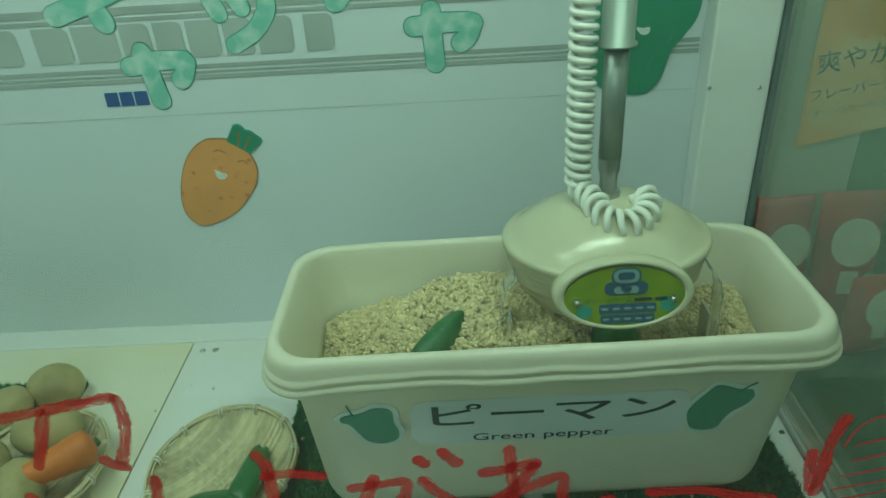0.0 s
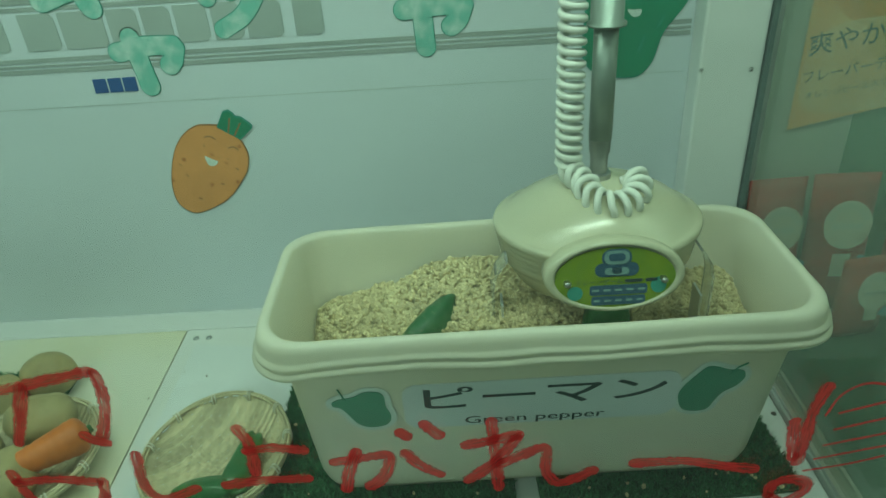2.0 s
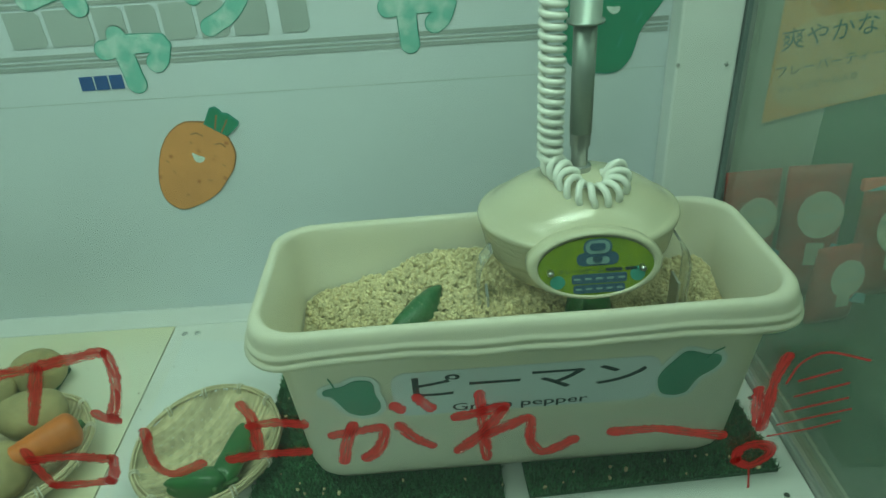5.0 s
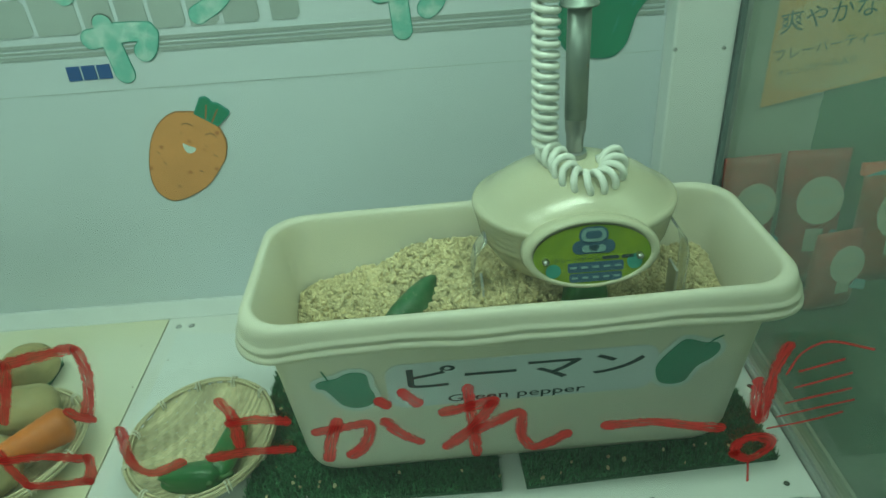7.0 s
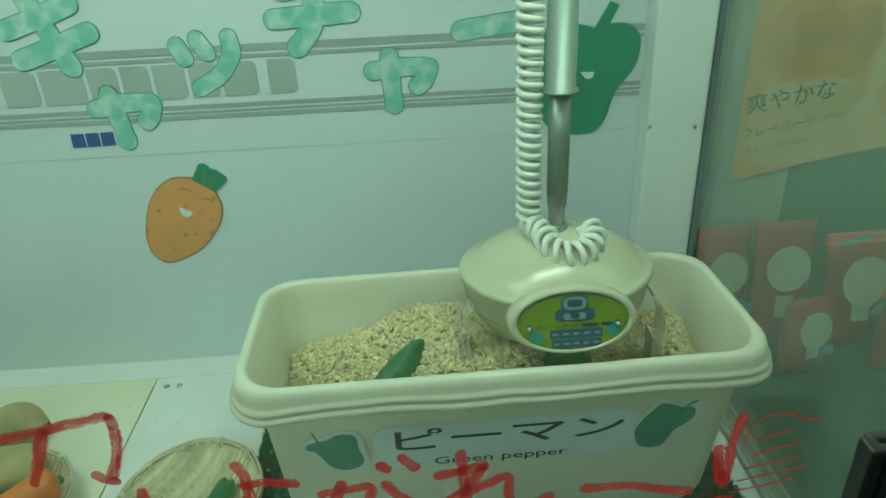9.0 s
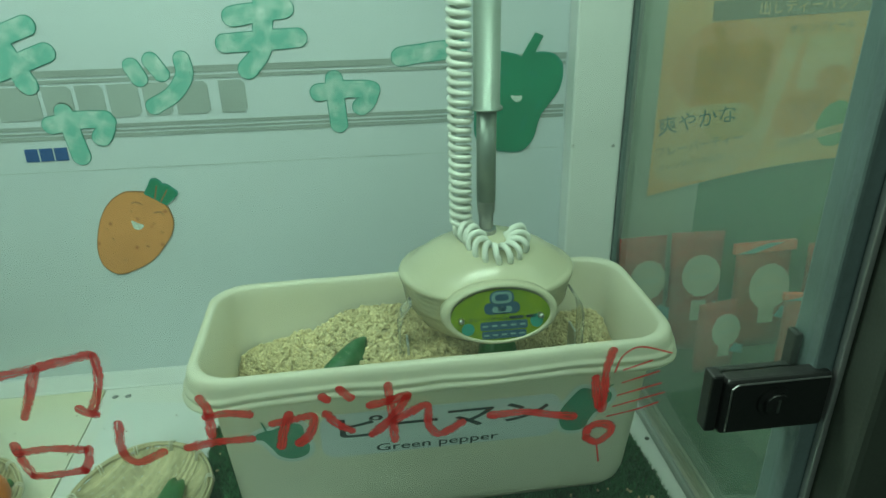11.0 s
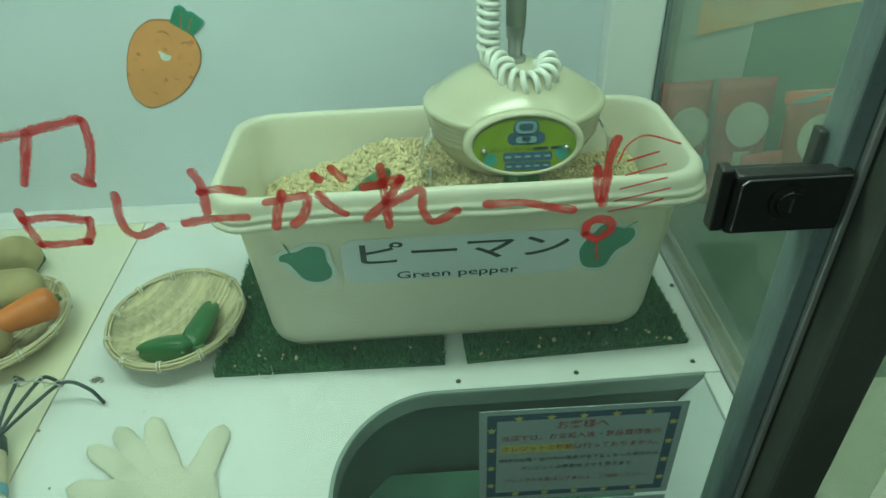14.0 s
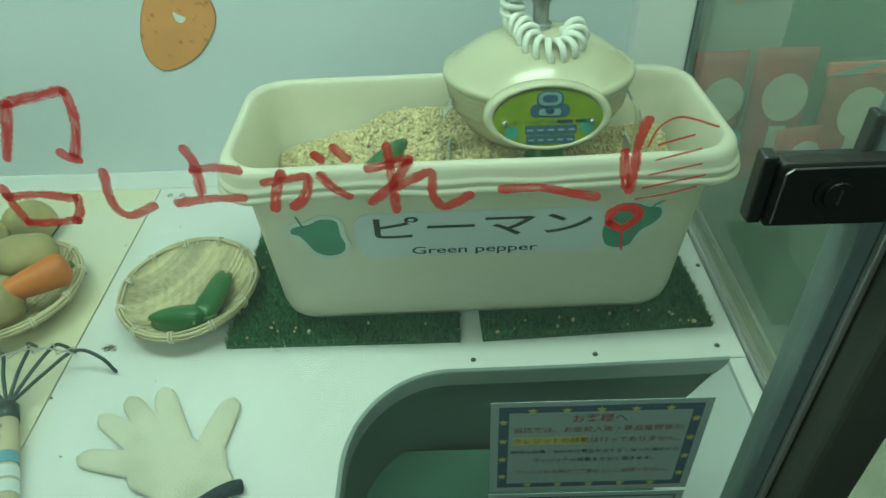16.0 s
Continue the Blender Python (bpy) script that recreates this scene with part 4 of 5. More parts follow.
tube(bm, [p for (ax, ay), (bx, by) in zip(TOPS, TOPS[1:]) for p in ((ax, ay + 0.004, 0.040), ((ax + bx) / 2, (ay + by) / 2 - 0.016, 0.042), (bx, by + 0.004, 0.040))], 0.0009, 6)
part("spring_wire", bm, M_STEEL, rk)

# ---- crane claw ----
CX, CY = 0.0615, 0.130
cl = thing("crane_claw", "glossy cream saucer-shaped crane claw hanging on a pole", "crane claw", pose(CX, CY, 0))


def saucer(profile, front=1.0):
    loops = []
    for r, z in profile:
        lp = []
        for k in range(56):
            a = 2 * math.pi * k / 56
            lp.append((0.1115 * r * math.cos(a), 0.094 * r * math.sin(a), z))
        loops.append(lp)
    return rings(bmesh.new(), loops, True, True, True)


part("upper_shell", saucer(((0.985, 0.3205), (1.005, 0.322), (1.012, 0.3265), (1.0, 0.3300), (0.965, 0.3308), (0.93, 0.3325), (0.85, 0.3400), (0.73, 0.3505), (0.56, 0.3610), (0.38, 0.3690), (0.22, 0.3730), (0.12, 0.3745), (0.02, 0.375))), M_CLAW, cl, smooth=True)
prof = [(0.985, 0.3215)]
for k in range(4):
    z = 0.320 - k * 0.0075
    prof += [(0.985 - k * 0.012, z), (0.981 - k * 0.012, z - 0.0063), (0.974 - k * 0.012, z - 0.0068)]
prof += [(0.90, 0.283), (0.78, 0.262), (0.60, 0.246), (0.40, 0.238), (0.02, 0.236)]
part("lower_shell", saucer(prof), M_CLAW, cl, "ribbed lower half of the shell", smooth=True)
PM = pose(0.000, -0.0990, 0.3115, 77, 0, 0) @ Matrix.Diagonal((0.85, 0.74, 1, 1))


def oval(w, h, n=44):
    return [(w / 2 * math.cos(2 * math.pi * k / n), h / 2 * math.sin(2 * math.pi * k / n)) for k in range(n)]


bm = bmesh.new()
rings(bm, [[(x * s, y * s, z) for x, y in oval(0.164, 0.102)] for s, z in ((0.74, -0.055), (0.98, -0.028), (1.0, -0.008), (0.985, 0.000), (0.94, 0.0038), (0.87, 0.0040), (0.845, 0.0015), (0.84, 0.0))], True, True, True)
bm.transform(PM @ pose(0, 0.0025, 0))
part("bezel", bm, M_CLAW, cl, "cream bezel round the name plate", smooth=True)
bm = blob(oval(0.139, 0.087), 0.0015)
bm.transform(PM @ pose(0, 0, 0.0006))
pl = part("name_plate", bm, M_PLATE, cl, "lime green oval plate with a dark emblem")
for nm, w, h, x, y, mt in (("emblem", 0.050, 0.019, 0.002, 0.0125, M_NAVY), ("emblem", 0.034, 0.024, 0.002, 0.0290, M_NAVY), ("emblem_ring", 0.029, 0.019, 0.002, 0.0295, M_BARTONE), ("emblem_core", 0.019, 0.0105, 0.002, 0.0300, M_NAVY), ("emblem_core", 0.028, 0.010, 0.002, 0.0105, M_BARTONE), ("emblem_core", 0.012, 0.012, 0.002, 0.0125, M_NAVY)):
    bm = blob(pill(w, h, h * 0.45), 0.0004)
    bm.transform(PM @ pose(x, y, {"emblem": 0.0022, "emblem_ring": 0.0026, "emblem_core": 0.0030}[nm]))
    part(nm, bm, mt, pl)
for x, w in ((0.0215, 0.020), (0.0420, 0.014)):
    bm = blob(pill(w, 0.0046, 0.0012), 0.0004)
    bm.transform(PM @ pose(x, -0.004, 0.0022))
    part("lettering_bar", bm, M_INK, pl)
# two rows of dark blocks with pale strokes, in place of the shop's name
for row, (y, w, h) in enumerate(((-0.0160, 0.066, 0.0140), (-0.0310, 0.062, 0.0125))):
    bm = blob(pill(w, h, 0.003), 0.0004)
    bm.transform(PM @ pose(0.004, y, 0.0022))
    lb = part("lettering_bar", bm, M_NAVY, pl)
    for k in range(5):
        bm = blob(pill(w / 5 * 0.62, h * 0.22, 0.0008), 0.0003)
        bm.transform(PM @ pose(0.004 - w / 2 + w / 5 * (k + 0.5), y, 0.0027))
        part("bar_core", bm, M_BARTONE, lb)
lettering("クレーンゲーム", 0.054, 0.0066, M_INK, pl, PM @ pose(-0.018, -0.004, 0.0024), 0.01)
for x, y, w, h in ((-0.046, -0.019, 0.018, 0.020), (0.050, -0.012, 0.018, 0.022)):
    bm = blob(oval(w, h, 20), 0.0004)
    bm.transform(PM @ pose(x, y, 0.0022))
    part("plate_spot", bm, M_TEAL, pl)
for x in (-0.055, 0.055):
    bm = bmesh.new()
    tube(bm, [(0, 0, 0), (0, 0, 0.006), (0, 0, 0.008)], [0.0042, 0.0042, 0.003], 12)
    bm.transform(PM @ pose(x, -0.003, 0.002))
    part("screw", bm, M_STEEL, cl, smooth=True)
bm = bmesh.new()
tube(bm, [(0, 0, 0.374), (0, 0, 0.380), (0, 0, 0.381), (0, 0, 0.402), (0, 0, 0.403), (0, 0, 0.418)], [0.013, 0.013, 0.009, 0.009, 0.011, 0.011], 18)
part("pole_joint", bm, M_STEEL, cl, "grey steel joint at the pole's foot")
bm = bmesh.new()
tube(bm, [(0, 0, 0.418), (0, 0, 0.535)], 0.0118, 22)
part("pole", bm, M_POLE, cl, "polished steel telescopic pole", smooth=True)
bm = bmesh.new()
tube(bm, [(0, 0, 0.531), (0, 0, 0.5312), (0, 0, 0.5335), (0, 0, 0.5338), (0, 0, 1.12)], [0.0112, 0.0188, 0.0188, 0.0156, 0.0156], 22)
part("pole_sleeve", bm, M_SLEEVE, cl, "outer sleeve of the pole", smooth=True)
part("carriage", boxed(-0.06, 0.06, -0.06, 0.06, 1.10, 1.1985, 0.006), M_TRIM, cl)
# the coiled cord: down beside the pole, then once round its foot
path = [Vector((-0.0315, 0.002, 1.10 - 0.715 * k / 40)) for k in range(41)]
path += [Vector((0.010 + 0.0265 * math.cos(a), -0.022 + 0.0245 * math.sin(a), 0.3765 + 0.010 * math.sin(a) - 0.003 * min(1, k / 5))) for k, a in ((k, radians(172 + 218 * k / 22)) for k in range(1, 23))]
acc = [0.0]
for a, b in zip(path, path[1:]):
    acc.append(acc[-1] + (b - a).length)
total, bm, turn_len = acc[-1], bmesh.new(), 0.0108
steps = int(total / turn_len * 14)
pts, seg = [], 0
for k in range(steps + 1):
    s = total * k / steps
    while seg < len(path) - 2 and acc[seg + 1] < s:
        seg += 1
    f = (s - acc[seg]) / (acc[seg + 1] - acc[seg])
    c, d = path[seg].lerp(path[seg + 1], f), (path[seg + 1] - path[seg]).normalized()
    if seg < 40:
        u, w = Vector((1, 0, 0)), Vector((0, 1, 0))
    else:
        w = Vector((0, 0, 1))
        u = w.cross(d).normalized()
    ph = 2 * math.pi * s / turn_len
    rad = 0.0112 if seg < 40 else 0.0118
    pts.append(c + u * rad * math.cos(ph) + w * rad * math.sin(ph))
tube(bm, pts, 0.0038, 7)
part("coil_cord", bm, M_CORD, cl, "white coiled cord round the pole", smooth=True)
for sx in (-1, 1):
    bm = bmesh.new()
    line = [(0.102, 0.306), (0.113, 0.290), (0.1175, 0.272), (0.1175, 0.215), (0.112, 0.180)]
    wd, th = 0.012, 0.0016
    loops = []
    for k, (x, z) in enumerate(line):
        loops.append([(sx * (x - th), -wd - 0.04, z), (sx * (x + th), -wd - 0.04, z), (sx * (x + th), wd - 0.04, z), (sx * (x - th), wd - 0.04, z)])
    rings(bm, loops, True, True, True)
    bmesh.ops.recalc_face_normals(bm, faces=bm.faces)
    arm = part("claw_arm", bm, M_ACRYL, cl, "clear acrylic claw arm")
    part("claw_tip", boxed(min(sx * 0.106, sx * 0.109), max(sx * 0.106, sx * 0.109), -0.053, -0.027, 0.172, 0.250, 0.0006), M_ALU, arm, "bent metal tip plate")

# ---- stickers and big letters on the back wall ----


LETTERS = (
    (0.0145, [[(-0.600, 0.621), (-0.582, 0.576), (-0.564, 0.528)], [(-0.637, 0.582), (-0.593, 0.595), (-0.546, 0.611)], [(-0.629, 0.541), (-0.577, 0.557), (-0.529, 0.573)]]),
    (0.0138, [[(-0.525, 0.487), (-0.521, 0.460), (-0.516, 0.418)], [(-0.547, 0.468), (-0.506, 0.474), (-0.469, 0.473)], [(-0.467, 0.469), (-0.473, 0.454), (-0.480, 0.446)]]),
    (0.0124, [[(-0.415, 0.549), (-0.407, 0.531)], [(-0.386, 0.556), (-0.375, 0.537)], [(-0.342, 0.556), (-0.342, 0.533), (-0.363, 0.506), (-0.394, 0.489)]]),
    (0.0145, [[(-0.261, 0.613), (-0.223, 0.618), (-0.186, 0.622)], [(-0.276, 0.576), (-0.223, 0.578), (-0.171, 0.580)], [(-0.212, 0.648), (-0.219, 0.599), (-0.226, 0.563), (-0.249, 0.537)]]),
    (0.0136, [[(-0.123, 0.517), (-0.123, 0.489), (-0.121, 0.447)], [(-0.148, 0.498), (-0.107, 0.501), (-0.073, 0.500)], [(-0.067, 0.498), (-0.075, 0.481), (-0.085, 0.473)]]),
    (0.0145, [[(-0.020, 0.546), (0.022, 0.551), (0.068, 0.555)]]),
)


def capsule(line, r, seed):
    """The outline of a fat rounded stroke along a line."""
    pts = smooth_line([(x, 0, z) for x, z in line], 6)
    n, left, right = len(pts), [], []
    for k, p in enumerate(pts):
        d = (pts[min(k + 1, n - 1)] - pts[max(k - 1, 0)]).normalized()
        q = Vector((-d.z, 0, d.x)) * r * (1 + 0.06 * noise.noise((p.x * 45, seed, p.z * 45)))
        left.append((p.x + q.x, p.z + q.z))
        right.append((p.x - q.x, p.z - q.z))

    def cap(c, d):
        a0 = math.atan2(d.z, d.x) + math.pi / 2
        return [(c.x + r * math.cos(a0 - math.pi * k / 9), c.z + r * math.sin(a0 - math.pi * k / 9)) for k in range(1, 9)]

    return left + cap(pts[-1], (pts[-1] - pts[-2]).normalized()) + right[::-1] + cap(pts[0], (pts[0] - pts[1]).normalized())


def wall_letter(r, lines):
    x0, z0 = lines[0][0]
    th = thing("letter_sticker", "mint green mottled bubble letter sticker on the white wall", "sticker", pose(x0, WALL, z0), "wall letters")
    for k, line in enumerate(lines):
        pts = [(x - x0, z - z0) for x, z in line]
        part("letter_edge", slab(capsule(pts, r + 0.0004, k), -0.0014 - 0.0001 * k, -0.0003), M_TEAL, th)
        part("letter_face", slab(capsule(pts, r - 0.0008, k), -0.0022 - 0.0002 * k, -0.0018), M_MINT, th)
    return th


for r, lines in LETTERS:
    wall_letter(r, lines)


def rounded(knots, n=5):
    """A smooth closed outline through the knots."""
    return [(p.x, p.z) for p in smooth_line([(x, 0, z) for x, z in knots[-1:] + knots + knots[:2]], n)[n:-n - 1]]


def scaled(outline, f):
    return [(x * f, z * f) for x, z in outline]


cs = thing("carrot_sticker", "flat orange carrot cut-out stuck on the white wall", "sticker", pose(-0.461, WALL, 0.284))
root = rounded([(0.009, 0.073), (0.034, 0.069), (0.051, 0.054), (0.061, 0.024), (0.056, 0.0), (0.046, -0.016), (0.018, -0.047), (-0.016, -0.065), (-0.044, -0.071), (-0.062, -0.058), (-0.068, -0.040), (-0.067, -0.018), (-0.060, 0.008), (-0.048, 0.036), (-0.030, 0.059), (-0.008, 0.072)])
part("carrot_edge", slab(root, -0.0020, -0.0002), M_ORLINE, cs)
part("carrot_face", slab(scaled(root, 0.972), -0.0030, -0.0021), M_ORANGE, cs)
part("leaf_edge", slab([(0.024, 0.068), (0.038, 0.0915), (0.046, 0.093), (0.0525, 0.088), (0.0545, 0.083), (0.062, 0.082), (0.0765, 0.068), (0.075, 0.0625), (0.055, 0.046)], -0.0033, -0.0005), M_TEAL, cs)
leaf = part("carrot_leaf", slab([(0.026, 0.068), (0.039, 0.0895), (0.046, 0.091), (0.051, 0.087), (0.0535, 0.081), (0.062, 0.080), (0.0745, 0.067), (0.073, 0.063), (0.055, 0.048)], -0.0038, -0.0034), M_STKG, cs, "green leaf tuft")
for a, b in (((0.040, 0.060), (0.046, 0.080)), ((0.048, 0.054), (0.060, 0.072))):
    part("leaf_vein", slab(capsule([a, b], 0.0011, 1), -0.0042, -0.0038), M_ORLINE, leaf)
part("white_patch", slab(rounded([(-0.004, 0.024), (0.004, 0.0195), (0.013, 0.0150), (0.010, 0.0095), (0.003, 0.0075), (-0.003, 0.0120)]), -0.0036, -0.0031), M_STKW, cs, "small white printed patch")
for line in ([(-0.002, 0.0415), (-0.001, 0.0400)], [(0.029, 0.0175), (0.030, 0.0160)], [(0.002, 0.0535), (0.010, 0.0550), (0.018, 0.0500)], [(0.034, 0.0350), (0.042, 0.0360), (0.048, 0.0300)],
             [(-0.040, -0.004), (-0.037, -0.007)], [(0.010, -0.022), (0.014, -0.024)], [(-0.030, -0.044), (-0.026, -0.046)], [(0.038, 0.002), (0.041, -0.001)], [(-0.046, 0.014), (-0.043, 0.012)]):
    part("brown_dash", slab(capsule(line, 0.0010, 1), -0.0036, -0.0031), M_ORLINE, cs)

ps = thing("pepper_wall_sticker", "flat green pepper cut-out stuck on the white wall", "sticker", pose(0.165, WALL, 0.478))
bell = rounded([(-0.067, 0.040), (-0.067, 0.055), (-0.056, 0.066), (-0.043, 0.072), (-0.008, 0.065), (0.006, 0.060), (0.030, 0.066), (0.055, 0.062), (0.070, 0.043), (0.067, 0.010), (0.053, -0.012), (0.037, -0.034), (0.028, -0.066), (0.020, -0.080), (0.006, -0.091), (-0.019, -0.091), (-0.042, -0.085), (-0.058, -0.078), (-0.069, -0.062), (-0.071, -0.040)])
part("pepper_edge", slab(scaled(bell, 1.012), -0.0020, -0.0002), M_TEAL, ps)
part("pepper_face", slab(scaled(bell, 0.982), -0.0030, -0.0021), M_STKG, ps)
part("pepper_stalk", slab([(0.002, 0.058), (0.012, 0.076), (0.024, 0.096), (0.037, 0.091), (0.028, 0.074), (0.022, 0.060)], -0.0036, -0.0005), M_STKG, ps)
part("white_patch", slab(rounded([(-0.013, 0.0010), (-0.004, 0.0000), (0.005, 0.0000), (0.004, -0.0070), (-0.003, -0.0095), (-0.009, -0.0060)]), -0.0036, -0.0031), M_STKW, ps, "small white printed patch")
for line in ([(-0.026, 0.0205), (-0.025, 0.0190)], [(0.020, 0.0170), (0.021, 0.0155)], [(-0.032, 0.036), (-0.024, 0.038), (-0.017, 0.035)], [(0.014, 0.033), (0.022, 0.035), (0.029, 0.030)], [(-0.043, -0.002), (-0.044, -0.018)], [(0.012, -0.036), (0.006, -0.056)], [(0.036, -0.010), (0.030, -0.024)]):
    part("dark_dash", slab(capsule(line, 0.0013, 1), -0.0036, -0.0031), M_TEAL, ps)

# ---- notices on the glass ----


def notice(label, x0, x1, z0, z1, lines, border):
    th = thing("notice_card", label, "notice", pose((x0 + x1) / 2, GLASS + 0.0012, (z0 + z1) / 2), "notices on the glass")
    w, h = x1 - x0, z1 - z0
    part("card_film", boxed(-w / 2, w / 2, 0, 0.0005, -h / 2, h / 2), M_CARDSHADE, th, "clear laminate edge")
    part("card_border", boxed(-w / 2 + 0.006, w / 2 - 0.006, -0.0004, -0.0001, -h / 2 + 0.006, h / 2 - 0.005), M_NAVY if border else M_INK, th, "dark border")
    e = 0.0135 if border else 0.0075
    part("card_sheet", boxed(-w / 2 + e, w / 2 - e, -0.0007, -0.00045, -h / 2 + e * 0.9, h / 2 - e * 0.85), M_CARDSHADE, th)
    for body, wide, z, mt, bold in lines:
        lettering(body, wide, None, mt, th, upright(0, -0.0010, z), bold * 0.5)
    if border:
        spots = [(-w / 2 + 0.030 + (w - 0.06) * k / 4, s * (h / 2 - 0.0095)) for k in range(5) for s in (1, -1)] + [(s * (w / 2 - 0.0095), -h / 2 + 0.022 + (h - 0.044) * k / 3) for k in range(4) for s in (1, -1)]
        for x, z in spots:
            star = [((0.0036 if k % 2 == 0 else 0.0016) * math.sin(math.pi * k / 5) + x, (0.0036 if k % 2 == 0 else 0.0016) * math.cos(math.pi * k / 5) + z) for k in range(10)]
            part("star", slab(star, -0.0009, -0.0003), M_YEL, th)
    return th


n1 = notice("laminated notice with a navy starred border on the glass", -0.021, 0.138, 0.162, 0.2755, (
    ("お客様へ", 0.040, 0.0385, M_INKRED, 0.012), ("当店では、お金投入後・景品獲得後の", 0.124, 0.0255, M_INKRED, 0.006), ("クレジットの移動は行っておりません。", 0.124, 0.0120, M_INKRED, 0.006),
    ("機械の故障・台の中の景品が全てなくなった場合のみ", 0.128, -0.0020, M_INK, 0.008), ("クレジットの移動をさせて頂きます。", 0.092, -0.0130, M_INK, 0.008), ("プレイされる際はご了承の上、ご遊戯ください。", 0.118, -0.0290, M_INKRED, 0.006)), True)
part("marker_stroke", boxed(-0.0625, -0.006, -0.00085, -0.00072, 0.0070, 0.0165), M_YEL, n1, "yellow highlighter stroke")
n2 = notice("white laminated notice below the first one", -0.022, 0.138, 0.054, 0.157, (("毎月月初、月替りの無料クーポン等がもらえる、スマートフォン向け", 0.144, 0.0395, M_INKRED, 0.008),), False)
for k in range(9):
    part("lettering_bar", boxed(-0.058 + 0.0125 * k, -0.058 + 0.0125 * k + 0.0108, -0.0010, -0.0007, 0.0275, 0.0335), M_INK, n2)
part("lettering_bar", boxed(-0.062, 0.062, -0.0010, -0.0007, -0.020, 0.018), M_INK, n2)

# ---- red brush writing on the outside of the glass ----
STROKES = {
    "blade": [[(-0.275, 0.518), (-0.258, 0.521), (-0.243, 0.524), (-0.227, 0.527)], [(-0.226, 0.526), (-0.226, 0.516), (-0.229, 0.503), (-0.234, 0.492)], [(-0.233, 0.489), (-0.238, 0.491), (-0.241, 0.494)], [(-0.256, 0.521), (-0.262, 0.507), (-0.269, 0.491)]],
    "mouth": [[(-0.279, 0.474), (-0.278, 0.464), (-0.275, 0.451)], [(-0.279, 0.468), (-0.261, 0.469), (-0.244, 0.466)], [(-0.242, 0.467), (-0.244, 0.458), (-0.248, 0.451)], [(-0.274, 0.451), (-0.261, 0.451), (-0.247, 0.452)]],
    "shi": [[(-0.223, 0.482), (-0.225, 0.467), (-0.223, 0.457), (-0.217, 0.454), (-0.209, 0.457), (-0.203, 0.46)]],
    "up": [[(-0.178, 0.494), (-0.175, 0.484), (-0.176, 0.467)], [(-0.177, 0.481), (-0.166, 0.482), (-0.153, 0.48)], [(-0.19, 0.461), (-0.176, 0.463), (-0.154, 0.463)]],
    "ga": [[(-0.142, 0.472), (-0.129, 0.474), (-0.12, 0.475), (-0.119, 0.47), (-0.123, 0.461), (-0.129, 0.456)], [(-0.132, 0.478), (-0.136, 0.467), (-0.139, 0.455)], [(-0.112, 0.476), (-0.105, 0.467), (-0.098, 0.462)], [(-0.113, 0.488), (-0.11, 0.485)], [(-0.103, 0.492), (-0.097, 0.485)]],
    "re": [[(-0.076, 0.492), (-0.075, 0.472), (-0.074, 0.452)], [(-0.087, 0.479), (-0.076, 0.481), (-0.065, 0.484)], [(-0.066, 0.482), (-0.076, 0.468), (-0.087, 0.458)], [(-0.073, 0.467), (-0.058, 0.475), (-0.054, 0.474), (-0.054, 0.462), (-0.048, 0.454), (-0.034, 0.461)]],
    "bar": [[(-0.018, 0.464), (0.003, 0.464), (0.019, 0.46), (0.033, 0.457)]],
    "mark": [[(0.053, 0.502), (0.05, 0.489), (0.05, 0.473), (0.049, 0.46)], [(0.044, 0.484), (0.045, 0.474), (0.047, 0.463)]],
    "dot": [[(0.041, 0.44), (0.042, 0.447), (0.049, 0.45), (0.056, 0.447), (0.055, 0.441), (0.048, 0.436), (0.041, 0.44)]],
}
FINE = [[(0.053, 0.455), (0.070, 0.458), (0.084, 0.462)], [(0.056, 0.462), (0.087, 0.469)], [(0.058, 0.470), (0.084, 0.476)], [(0.055, 0.487), (0.059, 0.498), (0.069, 0.503), (0.088, 0.497)], [(0.060, 0.488), (0.077, 0.493)], [(0.060, 0.479), (0.082, 0.485)], [(0.048, 0.434), (0.050, 0.421)]]
wr = thing("glass_writing", "red brush-painted greeting written on the front glass", "writing")


def stroke(line, width, seed, name="brush_stroke"):
    """One pull of the marker: a ribbon of uneven width with rounded ends."""
    rn = random.Random(seed)
    pts = smooth_line([(x, 0, z) for x, z in line], 12)
    d0, d1 = (pts[0] - pts[1]).normalized(), (pts[-1] - pts[-2]).normalized()
    pts = [pts[0] + d0 * width * e for e in (0.36, 0.28, 0.15)] + pts + [pts[-1] + d1 * width * e for e in (0.12, 0.24, 0.32)]
    bm, n, nb = bmesh.new(), len(pts), 4
    uv = bm.loops.layers.uv.new("pull")
    y = Vector((0, GLASS - 0.0056 - 0.00008 * seed, 0))
    rows, run = [], 0.0
    for k, p in enumerate(pts):
        d = (pts[min(k + 1, n - 1)] - pts[max(k - 1, 0)]).normalized()
        s = Vector((-d.z, 0, d.x))
        end = (0.35, 0.62, 0.85)[min(k, n - 1 - k)] if min(k, n - 1 - k) < 3 else 1.0
        wide = width / 2 * end * (1.05 + 0.28 * noise.noise((p.x * 90, seed, p.z * 90)))
        if k:
            run += (p - pts[k - 1]).length
        rows.append(([bm.verts.new(p + s * wide * (b / nb * 2 - 1) + y) for b in range(nb + 1)], run * 160))
    for (r0, a0), (r1, a1) in zip(rows, rows[1:]):
        for b in range(nb):
            f = bm.faces.new((r0[b], r0[b + 1], r1[b + 1], r1[b]))
            for lp, c in zip(f.loops, ((b / nb, a0), ((b + 1) / nb, a0), ((b + 1) / nb, a1), (b / nb, a1))):
                lp[uv].uv = c
    return part(name, bm, M_PAINT, wr)


k = 0
